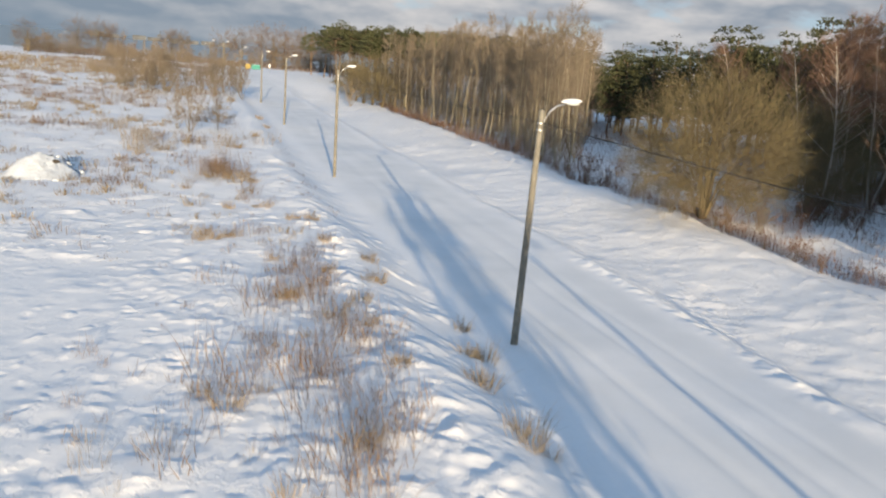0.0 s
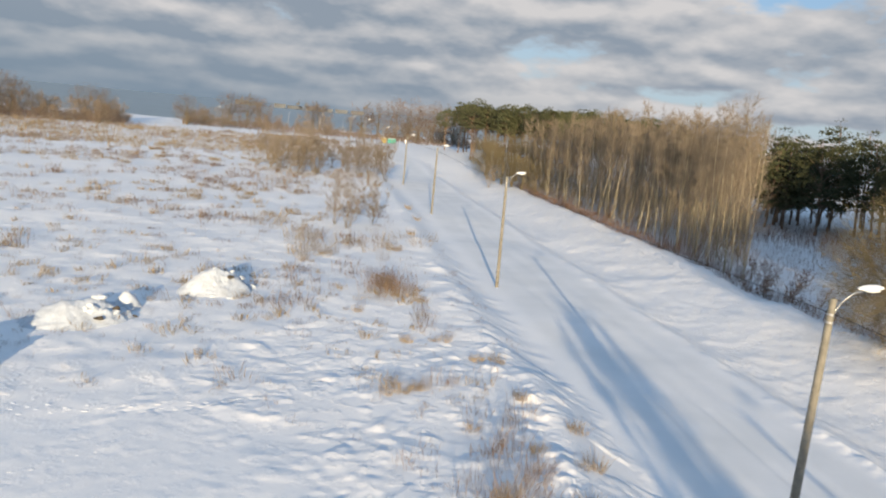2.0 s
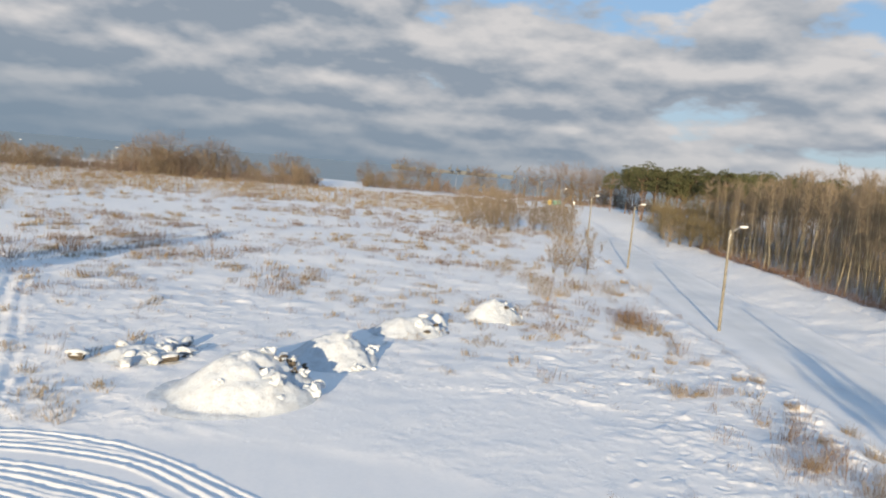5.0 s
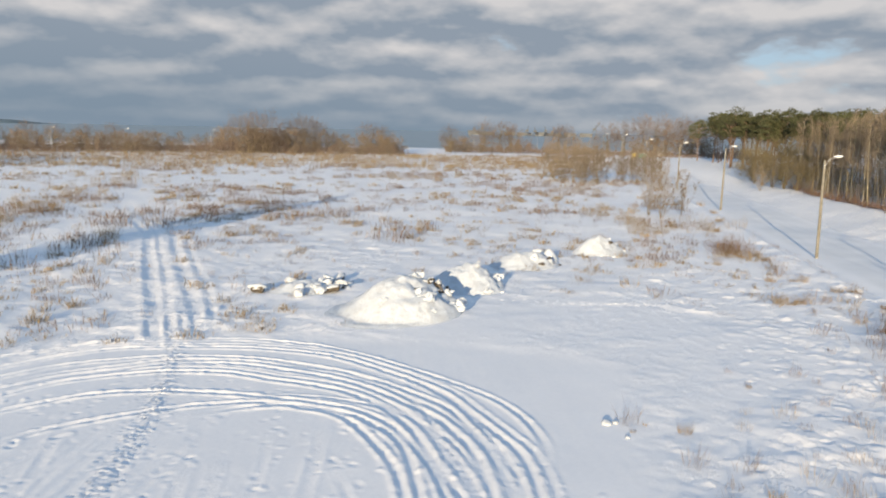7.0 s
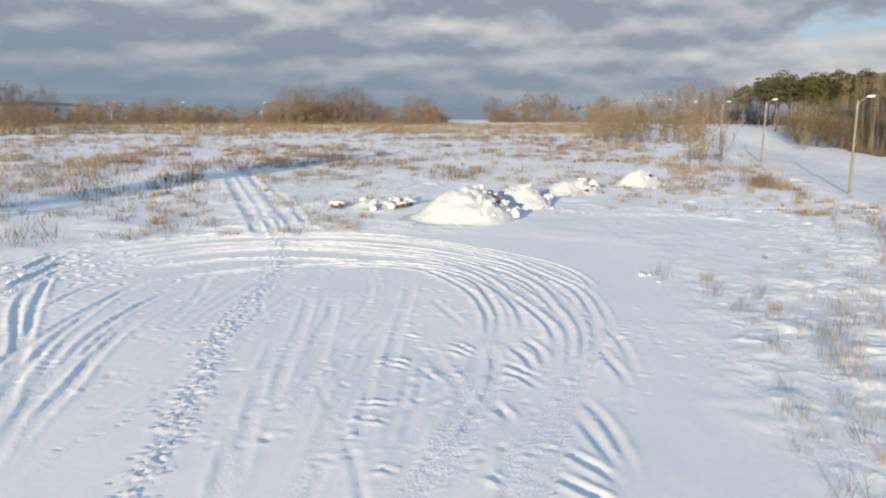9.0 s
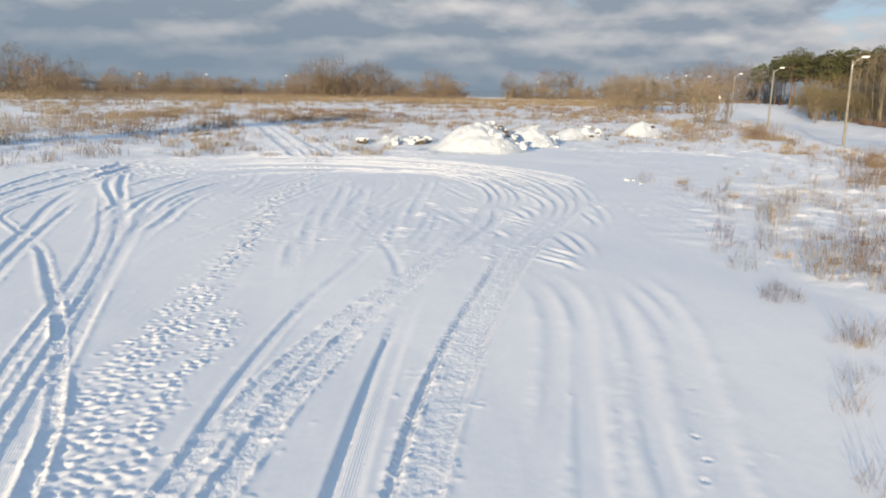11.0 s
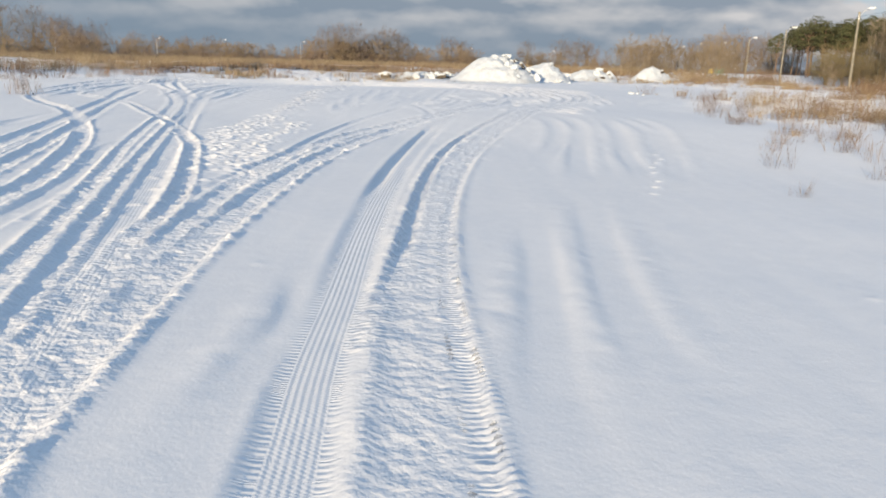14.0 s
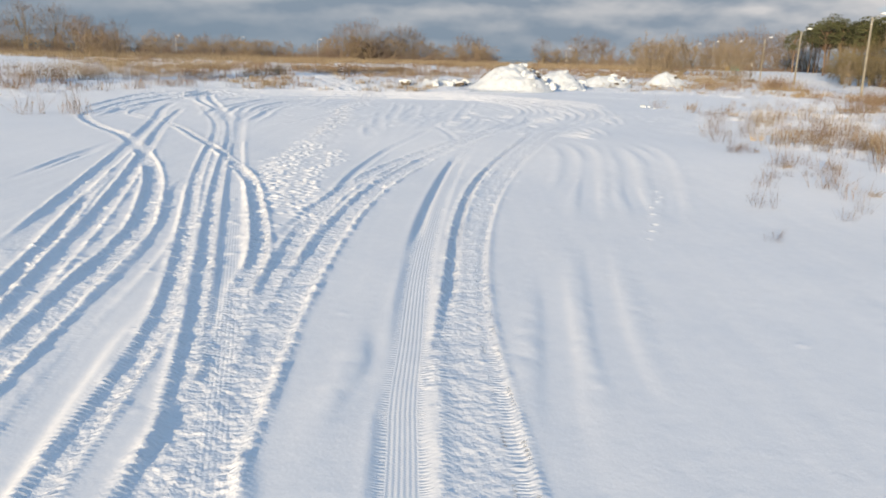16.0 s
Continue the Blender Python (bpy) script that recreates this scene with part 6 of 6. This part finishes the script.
def box(bm, cx, cy, cz, sx, sy, sz, bevel=0.0):
    r = bmesh.ops.create_cube(bm, size=1.0)
    for v in r["verts"]:
        v.co = Vector((cx + v.co.x * sx, cy + v.co.y * sy, cz + v.co.z * sz))
    if bevel:
        bmesh.ops.bevel(bm, geom=list({e for v in r["verts"] for e in v.link_edges}), offset=bevel, segments=1, affect="EDGES")


def build_bin(name, mat, label, x, y, sx, sy, sz, turn):
    """A large waste container: a body with a rim, a sloped lid and snow on it."""
    thing = new(name)
    bm = bmesh.new()
    box(bm, 0, 0, sz * 0.45, sx, sy, sz * 0.9, 0.05)
    part("body", bm, mat, thing)
    bm = bmesh.new()
    box(bm, 0, 0, sz * 0.93, sx * 1.04, sy * 1.04, sz * 0.08, 0.03)
    part("lid", bm, mat, thing)
    bm = bmesh.new()
    box(bm, 0, 0, sz * 0.99, sx * 0.96, sy * 0.96, 0.10, 0.04)
    part("snow_cap", bm, SNOW, thing, "layer of snow on the lid")
    thing.matrix_basis = pose(x, y, ground_z(x, y), 0, 0, turn)
    return tagged(thing, label, "container", "containers beside the lane")


bx, by = bearing(19.6, 255)
build_bin("waste_container", BOARD_YELLOW, "yellow container beside the far end of the lane", bx, by, 1.4, 1.3, 1.6, 20)
bx, by = bearing(19.05, 255)
build_bin("waste_container", BOARD_GREEN, "green container beside the far end of the lane", bx, by, 2.6, 1.3, 1.5, 20)


def build_sign(x, y):
    sign = new("road_sign")
    t = Tubes()
    t.tube([Vector((0, 0, -0.2)), Vector((0, 0, 2.6))], [0.035, 0.035], 8)
    t.link("post", STEEL, sign)
    bm = bmesh.new()
    box(bm, 0, -0.05, 2.1, 0.6, 0.04, 0.9, 0.01)
    part("panel", bm, SIGN_WHITE, sign, "plain white panel")
    sign.matrix_basis = pose(x, y, ground_z(x, y), 0, 0, -10)
    return tagged(sign, "white upright sign board on a steel post", "sign")


build_sign(-79.5, 195.5)


def build_harbour():
    """The port across the bay: quay, sheds, a ship's white hull and a row of cranes."""
    rng = random.Random(4)
    for k, (deg, d, w, h) in enumerate(((31.6, 1900, 30, 7), (30.8, 1880, 40, 4), (28.9, 1880, 26, 6), (27.8, 1890, 36, 4), (26.6, 1880, 26, 6), (25.6, 1890, 36, 4), (24.4, 1890, 28, 5), (23.2, 1880, 30, 5))):
        x, y = bearing(deg, d)
        shed = new("harbour_shed")
        bm = bmesh.new()
        box(bm, 0, 0, h / 2, w, 30, h)
        part("hall", bm, HARBOUR, shed)
        bm = bmesh.new()
        r = bmesh.ops.create_cone(bm, segments=3, radius1=1, radius2=1, depth=1, cap_ends=True)
        for v in r["verts"]:
            v.co = Vector((v.co.z * (w + 2), v.co.y * 17, h + 1.6 + v.co.x * 3.2))
        part("roof", bm, HARBOUR, shed)
        shed.matrix_basis = pose(x, y, -4.5, 0, 0, deg)
        tagged(shed, "pale harbour shed with a snowy roof across the bay", "harbour shed", "harbour sheds")
    for k, (deg, h) in enumerate(((31.6, 22), (31.0, 28), (27.6, 24), (27.0, 22), (26.2, 25), (25.7, 20), (22.6, 36))):
        x, y = bearing(deg, 1850)
        crane = new("harbour_crane")
        t = Tubes()
        for sx in (-5, 5):
            t.tube([Vector((sx, -4, 0)), Vector((sx * 0.4, 0, h * 0.55))], [0.9, 0.7], 4)
            t.tube([Vector((sx, 4, 0)), Vector((sx * 0.4, 0, h * 0.55))], [0.9, 0.7], 4)
        t.link("tower", HARBOUR, crane)
        t = Tubes()
        t.tube([Vector((0, 0, h * 0.5)), Vector((rng.uniform(-4, 14), 0, h))], [1.3, 0.6], 4)
        t.link("jib", HARBOUR, crane)
        bm = bmesh.new()
        box(bm, 0, 0, h * 0.55, 8, 6, 5, 0.4)
        part("cabin", bm, HARBOUR, crane)
        crane.matrix_basis = pose(x, y, -4.5, 0, 0, deg)
        tagged(crane, "pale harbour crane across the bay", "crane", "harbour cranes")
    x, y = bearing(27.1, 1900)
    bm = bmesh.new()
    box(bm, 0, 0, 0, 260, 60, 2.5, 0.5)
    quay = part("quay", bm, HARBOUR, None)
    quay.matrix_basis = pose(x, y, -4.4, 0, 0, 28)
    tagged(quay, "snowy quay of the harbour across the bay", "quay")


build_harbour()


def build_island():
    rng = random.Random(8)
    verts, faces = [], []
    n = 60
    for i in range(n + 1):
        f = i / n
        deg = 61.0 + 22 * f
        h = (10 + 22 * min(1, f * 3)) * (1 + 0.3 * noise.noise(Vector((f * 9, 0, 2)))) * min(1, f * 8)
        for d, z in ((4350, -5), (4420, -4 + h), (4700, -4 + h * 0.9)):
            verts.append((*bearing(deg, d), z))
    for i in range(n):
        for k in range(2):
            a = i * 3 + k
            faces.append((a, a + 3, a + 4, a + 1))
    tagged(link_mesh("backdrop", verts, faces, FAR_LAND), "low wooded headland far across the sea", "headland", kind="structure")


build_island()


# ---- rubble beside the snow heaps ----
def build_rubble():
    rng = random.Random(14)
    for k in range(13):
        x, y = -36.7 + rng.gauss(0, 0.9), 8.0 + rng.gauss(0, 1.5)
        slab = new("rubble_slab")
        sx, sy, sz = rng.uniform(0.25, 0.8), rng.uniform(0.25, 0.6), rng.uniform(0.16, 0.34)
        bm = bmesh.new()
        box(bm, 0, 0, 0, sx, sy, sz, 0.04)
        for v in bm.verts:
            v.co += 0.10 * noise.noise_vector(v.co * 3 + Vector((k, 0, 0)))
        part("slab", bm, (SNOW_DIM_GRITTY, SNOW_DIM_GRITTY, CONCRETE, SNOW_DIM_GRITTY, DIRT)[k % 5], slab)
        bm = bmesh.new()
        bmesh.ops.create_icosphere(bm, subdivisions=2, radius=1.0)
        for v in bm.verts:
            w = 1 + 0.7 * noise.noise(v.co * 1.6 + Vector((k * 3, 3, 0)))
            v.co = Vector((v.co.x * sx * 0.74 * w, v.co.y * sy * 0.74 * w, sz * 0.30 + max(-0.35, v.co.z) * sz * 0.62 * w))
        part("snow_cap", bm, SNOW_DIM_GRITTY, slab, "rounded cap of old snow", smooth=True)
        slab.matrix_basis = pose(x, y, ground_z(x, y) + 0.17, rng.gauss(0, 10), rng.gauss(0, 10), rng.uniform(0, 180))
        tagged(slab, "broken slab of concrete half buried in snow", "rubble", "rubble beside the snow heaps")


build_rubble()
build_heap(-36.9, 7.9, 2.3, 1.5, 0.42, 55, 9, 8, 0.6)
for k, (x, y, sx) in enumerate(((-18.05, 0.73, 0.15), (-17.85, 0.95, 0.09), (-17.2, 0.2, 0.07))):
    bm = bmesh.new()
    bmesh.ops.create_icosphere(bm, subdivisions=3, radius=sx)
    for v in bm.verts:
        v.co *= 1 + 0.4 * noise.noise(v.co * 4 + Vector((k * 5, 0, 0)))
        v.co.z *= 0.6
    lump = part("snow_lump", bm, SNOW_DIM_GRITTY, None, smooth=True)
    lump.matrix_basis = pose(x, y, ground_z(x, y) + sx * 0.2)
    tagged(lump, "lump of crusted snow lying in the clearing", "snow lump", "snow lumps")


# ---- trails through the near field ----
def build_trail():
    """Snow thrown up beside each step of two trails that cross the field."""
    rng = random.Random(26)
    verts, faces = [], []
    for line, step, size in (([(-28.4, 12.2), (-27.4, 12.4), (-26.2, 12.7), (-24.4, 13.8), (-22.2, 15.2), (-20.6, 17.1), (-19.5, 18.9), (-18.7, 20.9), (-17.0, 23.4)], 0.42, 0.060),
                             ([(-27.6, 13.0), (-26.0, 13.3), (-24.0, 14.3), (-22.0, 15.7), (-20.4, 17.7)], 0.45, 0.055),
                             ([(-23.6, 8.4), (-23.4, 9.2), (-22.8, 10.7), (-22.3, 11.8), (-22.6, 13.6)], 0.34, 0.040)):
        pts = glide(line, step)
        ways = np.gradient(pts, axis=0)
        for i, (p, w) in enumerate(zip(pts, ways)):
            w = w / (np.linalg.norm(w) + 1e-9)
            off = 0.10 * (1 if i % 2 else -1) + rng.gauss(0, 0.03)
            cx, cy = p[0] + w[1] * off, p[1] - w[0] * off
            a = math.atan2(w[1], w[0]) + rng.gauss(0, 0.35)
            z, o, k = ground_z(cx, cy), len(verts), size * rng.uniform(0.75, 1.25)
            for ring, rise in ((1.0, -0.05), (0.62, 0.18), (0.25, 0.26)):
                for j in range(8):
                    b = 2 * math.pi * j / 8
                    r = k * ring * rng.uniform(0.85, 1.15)
                    lx, ly = math.cos(b) * r * 2.0, math.sin(b) * r * 0.6
                    verts.append((cx + lx * math.cos(a) - ly * math.sin(a), cy + lx * math.sin(a) + ly * math.cos(a), z + rise * k * rng.uniform(0.8, 1.2)))
            for m in range(2):
                for j in range(8):
                    q, r = o + 8 * m + j, o + 8 * m + (j + 1) % 8
                    faces.append((q, r, r + 8, q + 8))
            faces.append(tuple(o + 16 + j for j in range(8)))
    tagged(link_mesh("trail", verts, faces, SNOW, smooth=True), "trails of small snow clods kicked up by footsteps", "trail", kind="stuff")


build_trail()
